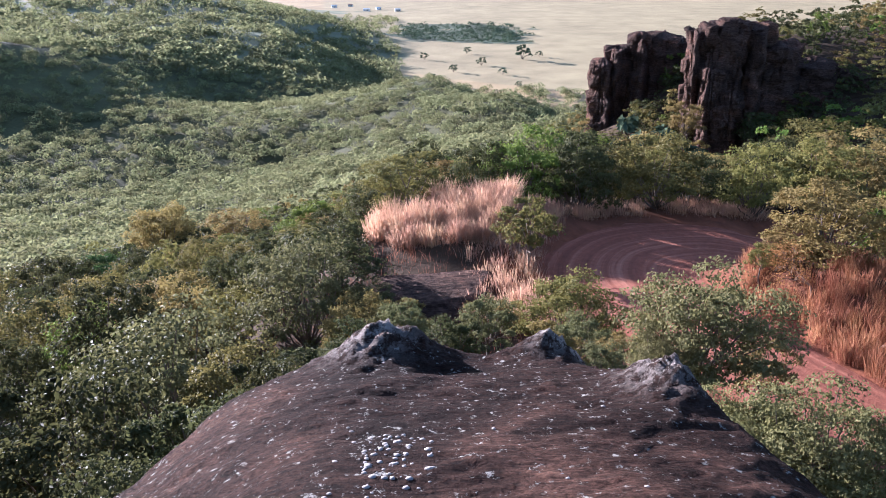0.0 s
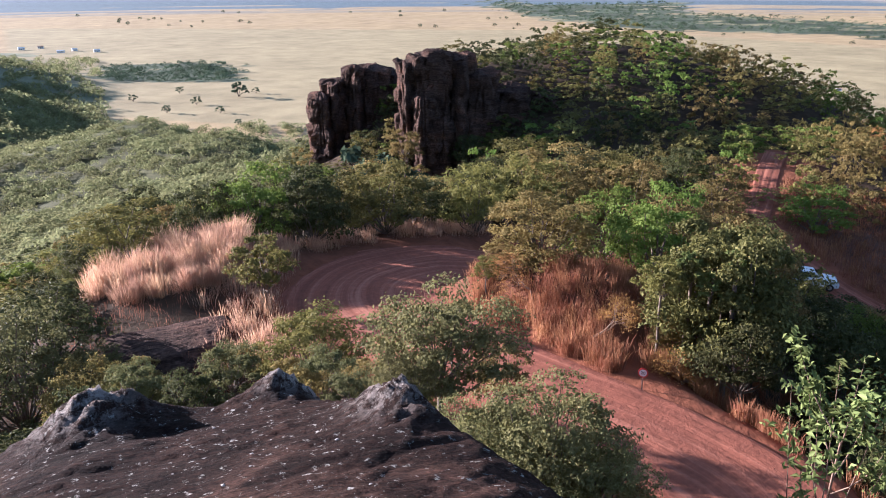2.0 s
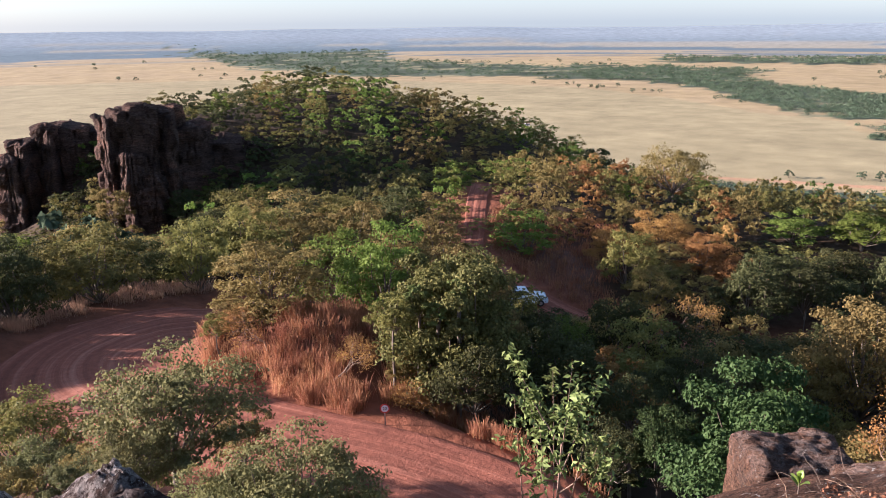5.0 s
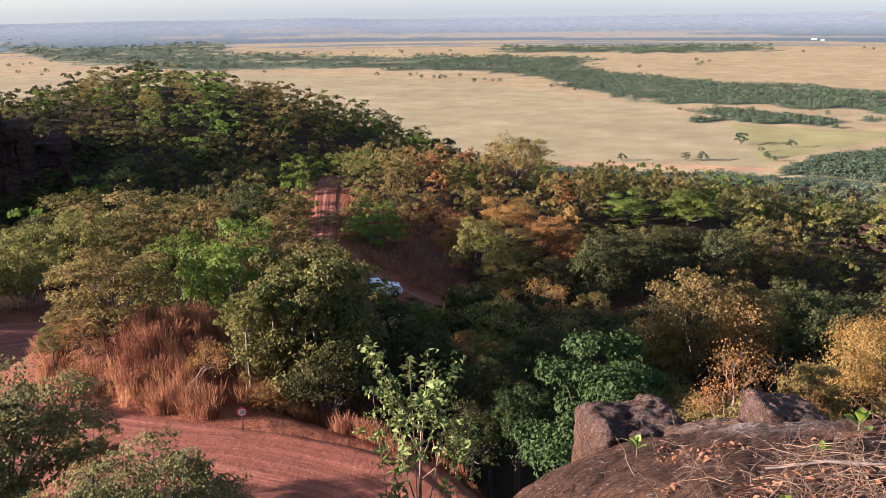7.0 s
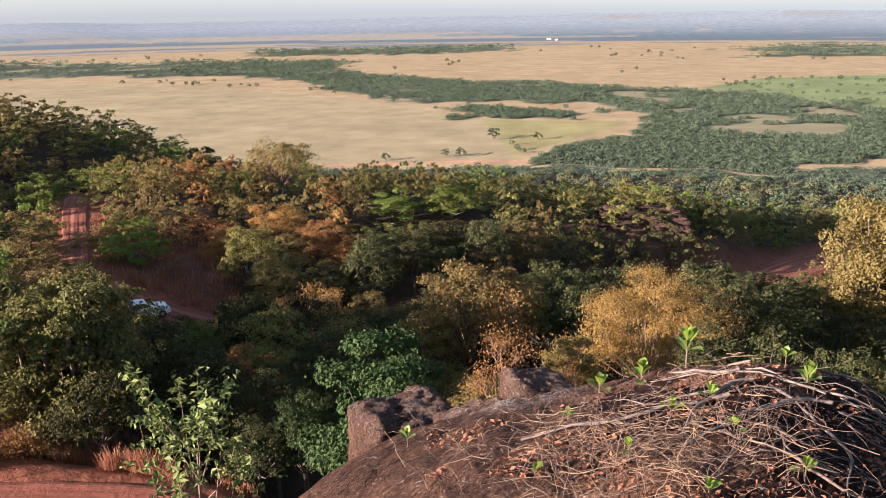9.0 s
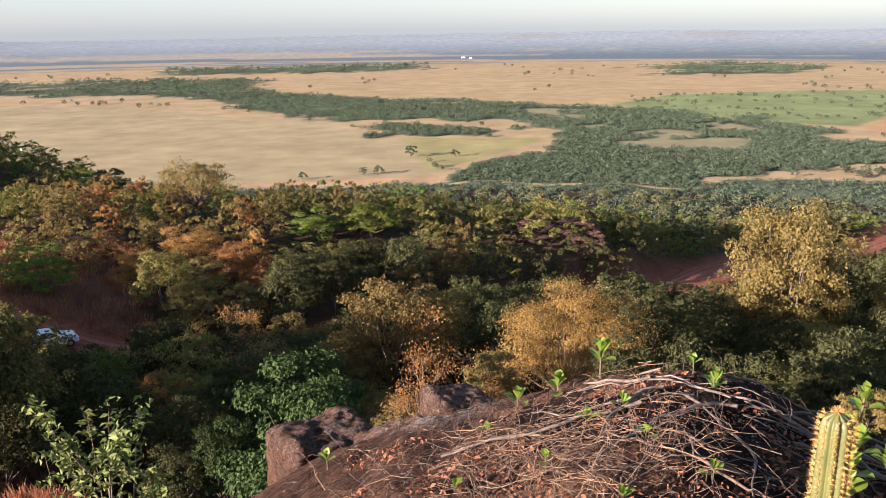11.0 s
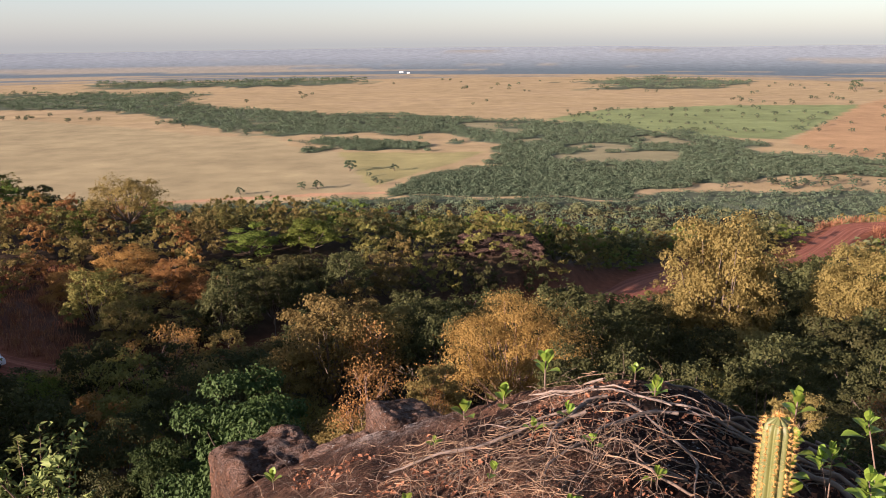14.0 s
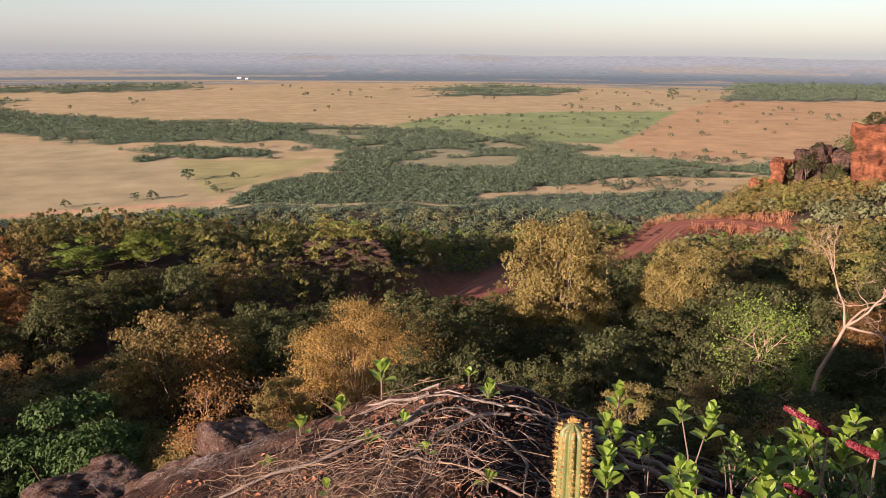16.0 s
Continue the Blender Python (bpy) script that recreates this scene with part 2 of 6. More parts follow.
def tube(points, radii, sides=6):
    """A tapering tube along points."""
    pts = np.asarray(points, float)
    t = np.gradient(pts, axis=0)
    t /= np.linalg.norm(t, axis=1)[:, None] + 1e-9
    ref = np.where(np.abs(t[:, 2:3]) > 0.9, [[1.0, 0, 0]], [[0, 0, 1.0]])
    u = np.cross(t, ref)
    u /= np.linalg.norm(u, axis=1)[:, None] + 1e-9
    w = np.cross(t, u)
    a = np.arange(sides) * 2 * np.pi / sides
    ring = np.cos(a)[None, :, None] * u[:, None] + np.sin(a)[None, :, None] * w[:, None]
    v = (pts[:, None] + ring * np.asarray(radii, float)[:, None, None]).reshape(-1, 3)
    n = len(pts)
    i, j = np.meshgrid(np.arange(n - 1), np.arange(sides), indexing="ij")
    k = (j + 1) % sides
    f = np.stack([i * sides + j, i * sides + k, (i + 1) * sides + k, (i + 1) * sides + j], -1).reshape(-1, 4)
    return v, f


def joined(pieces):
    """Joins pairs of corners and faces into one."""
    vs, fs, n = [], [], 0
    for v, f in pieces:
        vs.append(v)
        fs.append(f + n)
        n += len(v)
    return np.concatenate(vs), np.concatenate(fs)


def leaves(centre, normal, size, g, width=0.55, droop=0.25, single=False):
    """A folded leaf at each centre: two triangles with a bend, or a single one for leaf sprays far off."""
    n = len(centre)
    normal = normal / (np.linalg.norm(normal, axis=1)[:, None] + 1e-9)
    r = g.normal(size=(n, 3))
    u = np.cross(normal, r)
    u /= np.linalg.norm(u, axis=1)[:, None] + 1e-9
    w = np.cross(normal, u)
    s = np.asarray(size).reshape(-1, 1) * np.ones((n, 1))
    a = centre - u * s * 0.5
    c = centre + u * s * 0.5 - normal * s * droop
    l, rr = centre + w * s * width * 0.5 + normal * s * 0.1, centre - w * s * width * 0.5 + normal * s * 0.1
    if single:
        return np.stack([a, l, c + (rr - centre) * 0.6], 1).reshape(-1, 3), np.arange(3 * n).reshape(-1, 3)
    v = np.stack([a, l, c, rr], 1).reshape(-1, 3)
    base = np.arange(n)[:, None] * 4
    return v, np.concatenate([base + [[0, 1, 2]], base + [[0, 2, 3]]]).astype(int)


def on_ball(g, n):
    d = g.normal(size=(n, 3))
    return d / np.linalg.norm(d, axis=1)[:, None]


# ---- the lie of the land ----
LEFT = [(-60, 9, -8), (-60, 30, -20), (-60, 100, -45), (-60, 400, -90), (-30, 9, -8), (-30, 15, -13), (-30, 30, -19), (-30, 60, -28),
        (-28, 82, -34), (-28, 150, -56), (-28, 250, -76), (-28, 400, -78), (-29, 520, -50), (-22, 560, -70), (-24, 800, -62),
        (-21, 1050, -40), (-13, 1150, -76), (-6, 1150, -109), (-11, 720, -77), (-5, 740, -104), (-15, 12, -10)]
VALLEY = [(-15, 30, -17), (-15, 60, -27), (-15, 100, -39), (-15, 200, -69), (-12, 320, -88), (-15, 500, -95), (-8, 14, -11), (0, 43, -15.2), (-5, 42, -15.5), (-5.5, 38, -15.7), (4.5, 46, -15.5), (-3, 47, -15.9), (0, 34, -15),
          (0, 60, -20.5), (0, 100, -32), (-2, 180, -52), (-4, 280, -72), (-1, 420, -67), (5, 330, -61), (9, 215, -47), (6, 150, -40), (5, 85, -27), (0, 560, -106), (8, 420, -95)]
MESA = [(11, 150, -38), (12, 110, -29), (18, 108, -28), (24, 110, -24), (30, 108, -22), (16, 140, -20), (20, 142, -14.5), (26, 140, -15.5), (32, 145, -14.5),
        (38, 150, -15), (26, 170, -16), (34, 175, -14.8), (44, 150, -18.5), (22, 215, -50), (36, 225, -50), (14, 180, -50), (38, 118, -22), (25, 300, -100), (40, 300, -98)]
BANK = [(20, 75, -21), (30, 75, -20), (42, 93, -23), (42, 114, -23), (28, 33, -12.8), (33, 36, -13), (40, 38, -14.5), (28, 50, -16.5), (36, 55, -19), (55, 26, -25), (58, 22, -24), (52, 23, -23), (62, 27, -21), (50, 42, -21), (50, 12, -9), (10, 15, -11), (22, 15, -11), (36, 12, -10)]
SPUR = [(56, 95, -23), (66, 100, -23.5), (76, 100, -24.5), (84, 95, -24.5), (56, 125, -27), (66, 125, -28), (78, 125, -30), (90, 135, -34), (62, 40, -22), (71, 40, -18.5),
        (71, 52, -23), (83, 36, -17), (83, 55, -22), (98, 45, -18.5), (98, 75, -25), (113, 20, -8), (113, 60, -19), (56, 220, -70), (76, 220, -74), (95, 230, -74)]
RIGHT = [(66, 420, -108), (90, 420, -108), (110, 420, -104), (110, 230, -38), (117, 225, -36), (118, 300, -18), (125, 120, -22), (90, 9, -6), (105, 9, -5), (120, 9, -5),
         (75, 9, -7.5), (70, 16, -10), (76.5, 16, -9.6), (90, 18, -11), (140, 60, -10), (106, 260, -62), (128, 250, -22), (60, 12, -10), (115, 12, -6), (104, 120, -32.5), (107, 135, -34), (108, 152, -35.5), (105, 90, -27.5), (110.5, 160, -36), (113, 150, -33), (90, 75, -29), (92.5, 88, -31.5), (88, 70, -28)]
BACK = [(a, r, h) for a in (160, 200, 240, 280) for r, h in ((9, -3), (50, -3), (200, -12), (600, -70))]
EDGE = [(a, r, -110) for a in range(0, 360, 24) for r in (1500, 2600, 4200)] + [(a, r, -110) for a in (10, 25, 40, 55, 70, 85, 100) for r in (560, 800)] + [(a, 2, -4.5) for a in range(0, 360, 40)]
ROADS = {
    "upper": ([(52, 13.5, -11.5), (48.5, 17, -13), (45.5, 20.5, -14.2), (43, 22.5, -14.5), (36, 24.5, -14.5), (28, 27, -14.6), (20, 31, -14.8), (14, 36, -15.2), (14.5, 41, -15.6), (19, 44.5, -16), (24, 46, -16.5), (29, 51, -17.5), (35, 60, -19.5), (39, 70, -21.5), (41.5, 76, -22.2)], 5.2),
    "trail": ([(42.0, 79, -22.0), (42.3, 86, -21.4), (42.5, 95, -20.7), (42.8, 108, -21.2)], 2.6),
    "lower": ([(41.5, 76, -22.2), (46.5, 68, -24), (51.5, 63.5, -24.7), (57, 62, -25), (67.5, 65, -26), (79, 75, -28), (89, 90, -29.6), (93.5, 107, -30.6), (99, 125, -32), (102.7, 134, -32.9), (104.5, 150, -33.1), (106, 165, -33.2), (109.6, 171, -33.3), (112.5, 168, -33.5)], 6.0),
}


def embed(x, y):
    r = np.maximum(np.hypot(x, y), 1.0)
    return np.stack([x / r, y / r, np.log(r)], -1)


def smooth_through(anchors):
    """A smooth height over bearing and distance that passes through the anchors."""
    a = np.array(anchors, float)
    x, y = a[:, 1] * np.sin(np.radians(a[:, 0])), a[:, 1] * np.cos(np.radians(a[:, 0]))
    p = embed(x, y)
    k = np.linalg.norm(p[:, None] - p[None], axis=-1)
    q = np.c_[np.ones(len(p)), p]
    m_ = np.block([[k + 0.002 * np.eye(len(p)), q], [q.T, np.zeros((4, 4))]])
    w = np.linalg.solve(m_, np.r_[a[:, 2], np.zeros(4)])

    def height(x, y):
        e = embed(x, y)
        out = np.c_[np.ones(len(e)), e] @ w[-4:]
        for s in range(0, len(e), 20000):
            out[s:s + 20000] += np.linalg.norm(e[s:s + 20000, None] - p[None], axis=-1) @ w[:-4]
        return out
    return height


def spline(points, step=0.6):
    """A smooth line through points at even steps."""
    p = np.array(points, float)
    q = np.vstack([2 * p[0] - p[1], p, 2 * p[-1] - p[-2]])
    out = []
    for i in range(1, len(q) - 2):
        n = max(2, int(np.linalg.norm(q[i + 1] - q[i]) / step))
        t = np.linspace(0, 1, n, endpoint=False)[:, None]
        a, b_, c, d = q[i - 1:i + 3]
        out.append(0.5 * (2 * b_ + (c - a) * t + (2 * a - 5 * b_ + 4 * c - d) * t**2 + (3 * b_ - a - 3 * c + d) * t**3))
    return np.vstack(out + [p[-1:]])


ROAD_LINES = {k: (spline([at(*p) for p in pts]), w) for k, (pts, w) in ROADS.items()}
road_points = np.vstack([l for l, _ in ROAD_LINES.values()])
road_less = np.concatenate([np.full(len(l), 2.55 - w / 2) for l, w in ROAD_LINES.values()])
base_height = smooth_through(LEFT + VALLEY + MESA + BANK + SPUR + RIGHT + BACK + EDGE + [p for pts, _ in ROADS.values() for p in pts])


def value_noise(x, y, seed=0):
    """Smooth noise from -1 to 1 with a cell of 1."""
    xi, yi = np.floor(x).astype(np.int64), np.floor(y).astype(np.int64)
    fx, fy = x - xi, y - yi
    fx, fy = fx * fx * (3 - 2 * fx), fy * fy * (3 - 2 * fy)

    def h(i, j):
        n = (i * 374761393 + j * 668265263 + seed * 974634777) & 0x7FFFFFFF
        n = ((n ^ (n >> 13)) * 1274126177) & 0x7FFFFFFF
        return ((n ^ (n >> 16)) & 0xFFFF) / 32767.5 - 1
    return (h(xi, yi) * (1 - fx) + h(xi + 1, yi) * fx) * (1 - fy) + (h(xi, yi + 1) * (1 - fx) + h(xi + 1, yi + 1) * fx) * fy


def fractal(x, y, octaves=4, seed=0, gain=0.5):
    out, a = 0.0, 1.0
    for o in range(octaves):
        out = out + a * value_noise(x * 2**o + 17.3 * o, y * 2**o - 9.1 * o, seed + o)
        a *= gain
    return out


def road_gap(x, y):
    """Distance to the nearest road line and that line's height."""
    x, y = np.atleast_1d(x).astype(float), np.atleast_1d(y).astype(float)
    d, z = np.full(len(x), 1e9), np.zeros(len(x))
    near = np.flatnonzero(np.hypot(x, y) < 230)
    for s in range(0, len(near), 8000):
        k = near[s:s + 8000]
        dd = np.hypot(x[k, None] - road_points[None, :, 0], y[k, None] - road_points[None, :, 1])
        j = dd.argmin(1)
        d[k], z[k] = dd[np.arange(len(k)), j] + road_less[j], road_points[j, 2]
    return d, z


def land(x, y):
    """Height of the ground."""
    x, y = np.atleast_1d(x).astype(float), np.atleast_1d(y).astype(float)
    r = np.hypot(x, y)
    z = base_height(x, y)
    az = np.degrees(np.arctan2(x, y))
    z = np.where(r > 520, np.maximum(z, -110), z)
    flat = np.clip((r - 480) / 120, 0, 1) * np.clip((az + 10 + 2 * value_noise(r / 90, r * 0, 6)) / 8, 0, 1) * (az < 150)
    z = z * (1 - flat) - 110 * flat
    z += fractal(x / 14, y / 14, 4, 3) * np.clip((r - 8) / 30, 0, 1) * 1.0 * np.clip((700 - r) / 300, 0, 1)
    rise = np.clip((r - 3500) / 1430, 0, 1)
    z += rise**1.6 * (82 + 7 * value_noise(az / 6, az * 0, 5) + 9 * np.exp(-((az - 100) / 22) ** 2))
    d, zr = road_gap(x, y)
    k = np.clip((d - 3.0) / 4.0, 0, 1)
    k = k * k * (3 - 2 * k)
    return EYE + np.where(d < 8, (zr - EYE - 0.12) * (1 - k) + z * k, z)


def inside(x, y, poly, ragged=0.0):
    """Whether points lie in a polygon of bearings and distances, with a ragged edge if wanted."""
    if ragged:
        r = np.hypot(x, y) / 1000
        x, y = x + ragged * r * fractal(x / 45, y / 45, 3, 71), y + ragged * r * fractal(x / 45, y / 45, 3, 72)
    p = np.array([at(a, r)[:2] for a, r in poly])
    c = np.zeros(np.shape(x), bool)
    for (x0, y0), (x1, y1) in zip(p, np.roll(p, -1, 0)):
        if y0 != y1:
            c ^= ((y0 > y) != (y1 > y)) & (x < (x1 - x0) * (y - y0) / (y1 - y0) + x0)
    return c


PALE_FIELD = [(-7, 800), (0, 690), (15, 600), (47, 590), (61, 615), (74, 602), (72.6, 637), (71.6, 744), (70.4, 859), (67, 925), (66.6, 1001), (61.3, 1068), (56.6, 1217), (50.3, 1415), (44, 1520), (31, 1760), (20.6, 1760), (1, 1937), (-8, 2100)]
MEADOW = [(72.6, 637), (71.6, 744), (70.4, 859), (76.4, 843), (81, 848), (78.7, 764), (76.4, 711), (73.6, 650)]
GREEN_FIELD = [(85.3, 1234), (89.3, 1428), (97, 1560), (105.2, 1651), (102.3, 1135), (100.8, 1019), (96.1, 1032), (89.7, 1125)]
TAN_FIELD = [(105.2, 1651), (109.1, 2495), (125, 2302), (125, 1000), (112.6, 951), (105.5, 892), (101.2, 990)]
WOODS = {
    "main": [(49.2, 2210), (62, 1988), (59.1, 1680), (63.5, 1518), (74.3, 1284), (84.6, 1215), (95.7, 1045), (101.7, 906), (106.6, 867), (118, 880), (118, 820), (106.7, 790), (95.9, 690), (90.3, 600), (74.1, 590), (73.7, 649), (80.7, 753), (81.5, 880), (77.4, 1027), (65.6, 1052), (60.8, 1186), (57.3, 1487), (49.1, 1784)],
    "strip": [(66.7, 958), (70.3, 985), (77.4, 910), (76.6, 845), (68.6, 876)],
    "block": [(107.9, 2077), (109.7, 3208), (124, 3534), (124, 2557), (112.2, 2111)],
    "ring": [(86.5, 2431), (92.9, 2825), (98.7, 2479), (96, 2124), (88.1, 2067), (90, 2300)],
    "band": [(55, 2700), (72.4, 2780), (72.7, 2465), (67.1, 2277), (55, 2354)],
    "far_band": [(22, 4052), (26, 3220), (36, 3513), (36, 2588), (49, 2096), (58, 1882), (58, 1565), (43.6, 1745), (34, 1770), (27, 2164)],
    "grove": [(-3, 1120), (0.7, 1137), (4.9, 1093), (7, 993), (5.8, 928), (-3, 960)],
    "fringe": [(55, 425), (74, 430), (90, 430), (112, 430), (112, 700), (96, 640), (90, 590), (74, 586), (60, 590), (50, 560)],
}


def cover_haze_colour(x, y):
    """Base colour of the ground by what grows or lies there, with far haze mixed in."""
    r, az = np.hypot(x, y), np.degrees(np.arctan2(x, y))
    n = fractal(x / 60, y / 60, 4, 11)[:, None]
    c = np.tile(np.array([[0.055, 0.037, 0.022]]), (len(x), 1)) * (1 + 0.3 * n)
    c = np.where(((r > 120) & (az < 11))[:, None], [[0.085, 0.085, 0.036]] * (1 + 0.3 * n), c)
    far = r > 560
    dry = np.where(n > 0.35, [[0.37, 0.275, 0.145]], [[0.41, 0.305, 0.155]]) * (1 + 0.1 * n)
    dry = dry * (1 + 0.09 * fractal(az / 2.5, r / 22, 3, 24))[:, None]
    c = np.where(far[:, None], dry, c)
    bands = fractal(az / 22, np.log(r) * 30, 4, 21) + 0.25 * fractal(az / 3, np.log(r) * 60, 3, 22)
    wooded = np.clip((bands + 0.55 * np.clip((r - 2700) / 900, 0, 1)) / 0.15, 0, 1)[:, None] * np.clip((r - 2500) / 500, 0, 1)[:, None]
    # Haze painted in: far soil fades pale, far woods bluish and lighter with distance.
    haze_far = np.clip((r - 2700) / 1500, 0, 1)[:, None]
    c = np.where(far[:, None], c * (1 - haze_far) + np.array([[0.3, 0.3, 0.265]]) * haze_far, c)
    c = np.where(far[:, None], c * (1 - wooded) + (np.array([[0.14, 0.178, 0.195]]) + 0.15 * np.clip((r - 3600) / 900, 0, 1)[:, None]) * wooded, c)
    rows_ = value_noise(x / 9 + 0.2 * y / 9, y / 60, 8)[:, None]
    for poly, col in ((PALE_FIELD, (0.36, 0.292, 0.155)), (MEADOW, (0.33, 0.29, 0.12)), (GREEN_FIELD, (0.225, 0.265, 0.105)), (TAN_FIELD, (0.42, 0.265, 0.13))):
        c = np.where(inside(x, y, poly)[:, None], np.array([col]) * (1 + 0.1 * n + 0.03 * rows_), c)
    for poly in WOODS.values():
        open_ = (fractal(x / 50, y / 50, 3, 41) + 0.8 * fractal(x / 160, y / 160, 2, 44) < -0.85)[:, None]
        c = np.where((inside(x, y, poly, 28) & far)[:, None], np.where(open_, [[0.27, 0.24, 0.13]], [[0.1, 0.115, 0.07]] * (1 + 0.4 * fractal(x / 90, y / 90, 3, 46))[:, None]), c)
    # Far left hills take a paler ground colour in place of haze.
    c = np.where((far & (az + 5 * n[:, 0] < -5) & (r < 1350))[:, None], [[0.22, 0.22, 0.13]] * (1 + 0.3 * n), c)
    c = np.where(inside(x, y, WOODS["block"])[:, None], [[0.12, 0.125, 0.09]], c)
    sand = np.abs(az - 57) < 17.2
    c = np.where((sand & (np.abs(r - 606 - 0.25 * (az - 60)) < 5))[:, None], [[0.5, 0.29, 0.16]], c)
    worn = np.clip(1.2 - np.hypot((az - 48) / 3.6, (r - 74) / 13) + 0.5 * n[:, 0], 0, 1)[:, None] * (r < 120)[:, None]
    c = c * (1 - worn) + np.array([[0.17, 0.09, 0.064]]) * worn
    d, _ = road_gap(x, y)
    k = np.clip((7.5 - d) / 4.5, 0, 1)[:, None]
    return c * (1 - k) + np.array([[0.24, 0.088, 0.046]]) * k


# the ground, one sheet to the horizon
azs = np.r_[np.arange(-180, -42, 6.0), np.arange(-42, 130, 0.4), np.arange(130, 180, 6.0)]
radii = np.r_[np.geomspace(1.5, 560, 165), EYE / np.tan(np.radians(np.arange(10.9, 1.34, -0.052))), 4760, 4820, 4880, 4930]
A, Rr = np.meshgrid(np.radians(azs), radii, indexing="ij")
gx, gy = (Rr * np.sin(A)).ravel(), (Rr * np.cos(A)).ravel()
gz = land(gx, gy)
na, nr = A.shape
i, j = np.meshgrid(np.arange(na), np.arange(nr - 1), indexing="ij")
i2 = (i + 1) % na
f = np.stack([i * nr + j, i * nr + j + 1, i2 * nr + j + 1, i2 * nr + j], -1).reshape(-1, 4)
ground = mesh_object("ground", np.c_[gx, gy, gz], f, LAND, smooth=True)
ca = ground.data.color_attributes.new("cover_haze", "FLOAT_COLOR", "POINT")
ca.data.foreach_set("color", np.c_[cover_haze_colour(gx, gy), np.ones(len(gx))].astype(np.float32).ravel())
tagged(ground, "reddish hillside soil falling to dry fields of a wide plain", "ground", kind="structure")


# the dirt roads
def road(name, line, width, label):
    s = np.r_[0, np.cumsum(np.linalg.norm(np.diff(line, axis=0), axis=1))]
    t = np.gradient(line[:, :2], axis=0)
    t /= np.linalg.norm(t, axis=1)[:, None]
    side = np.c_[t[:, 1], -t[:, 0]]
    n = 25
    u = np.linspace(-1, 1, n)
    half = width / 2 * (1 + 0.12 * value_noise(s / 6, s * 0, 4))
    if name == "road":
        half = half * np.interp(np.arange(len(line)) / len(line), [0, 0.7, 0.9, 1], [1, 1, 0.75, 0.7])
        half = half + 2.6 * np.exp(-(((line[:, 0] - 10.5) / 7) ** 2 + ((line[:, 1] - 38.5) / 6) ** 2))
    p = line[:, None, :2] + side[:, None] * (u[None, :, None] * half[:, None, None])
    z = line[:, 2][:, None] - 0.05 * u[None] ** 2 - 0.16 * (np.abs(u)[None] > 0.99)
    z = z + 0.02 * fractal(p[..., 0] * 1.3, p[..., 1] * 1.3, 3, 9)
    z -= 0.035 * (np.exp(-((u - 0.38) / 0.1) ** 2) + np.exp(-((u + 0.3) / 0.1) ** 2))[None]
    v = np.concatenate([p, z[..., None]], -1).reshape(-1, 3)
    m_ = len(line)
    i, j = np.meshgrid(np.arange(m_ - 1), np.arange(n - 1), indexing="ij")
    f = np.stack([i * n + j, i * n + j + 1, (i + 1) * n + j + 1, (i + 1) * n + j], -1).reshape(-1, 4)
    ob = mesh_object(name, v, f, DIRT, smooth=True)
    uv = ob.data.uv_layers.new(name="uv")
    co = np.c_[np.repeat(s, n), (u[None] * half[:, None]).ravel()]
    uv.data.foreach_set("uv", co[f.ravel()].astype(np.float32).ravel())
    return tagged(ob, label, "road", kind="structure")


road("road", *ROAD_LINES["upper"], "red dirt road with tyre tracks round a hairpin bend")
road("road_trail", *ROAD_LINES["trail"], "narrow red dirt track climbing between the trees")
road("road_lower", *ROAD_LINES["lower"], "red dirt road running down through the woods")


# ---- the look-out rock ----
EDGE_AZ = [-60, -26, -17, -8, 0, 7, 17, 28, 40, 50, 58, 63, 70, 76, 84, 93, 103, 110, 122, 150, 200, 260, 300]
EDGE_R = [4, 4.2, 5.0, 5.2, 5.0, 5.1, 4.2, 3.4, 2.9, 3.6, 5.0, 5.4, 5.6, 5.6, 5.5, 5.2, 5.3, 5.3, 5.5, 6, 6, 5, 4]
EDGE_DEP = [38, 35, 29.6, 28.6, 29.3, 28.6, 30.2, 34.5, 43, 38, 32.2, 29.5, 27.6, 25.8, 24.2, 21.4, 24, 25.8, 26.5, 22, 20, 25, 36]


def rock_height(x, y):
    """The top of the look-out rock: nearly flat underfoot, rounding over its edge into a steep drop."""
    az, r = np.degrees(np.arctan2(x, y)) % 360, np.hypot(x, y)
    ea = np.array(EDGE_AZ) % 360
    o = np.argsort(ea)
    re, dep = 0.0, 0.0
    for off, w in ((-5, 0.15), (-2.5, 0.22), (0, 0.26), (2.5, 0.22), (5, 0.15)):
        re = re + w * np.interp(az + off, ea[o], np.array(EDGE_R)[o], period=360)
        dep = dep + w * np.interp(az + off, ea[o], np.array(EDGE_DEP)[o], period=360)
    he = -re * np.tan(np.radians(dep))
    q = r / re
    h = -1.75 + (he + 1.75) * q**1.6
    over = np.maximum(q - 1, 0) * re
    return h - 1.3 * over**1.5


def lump(x, y, az, r, wide, tall, sharp=2.0):
    c = at(az, r)
    return tall * np.exp(-(np.hypot(x - c[0], y - c[1]) / wide) ** sharp)


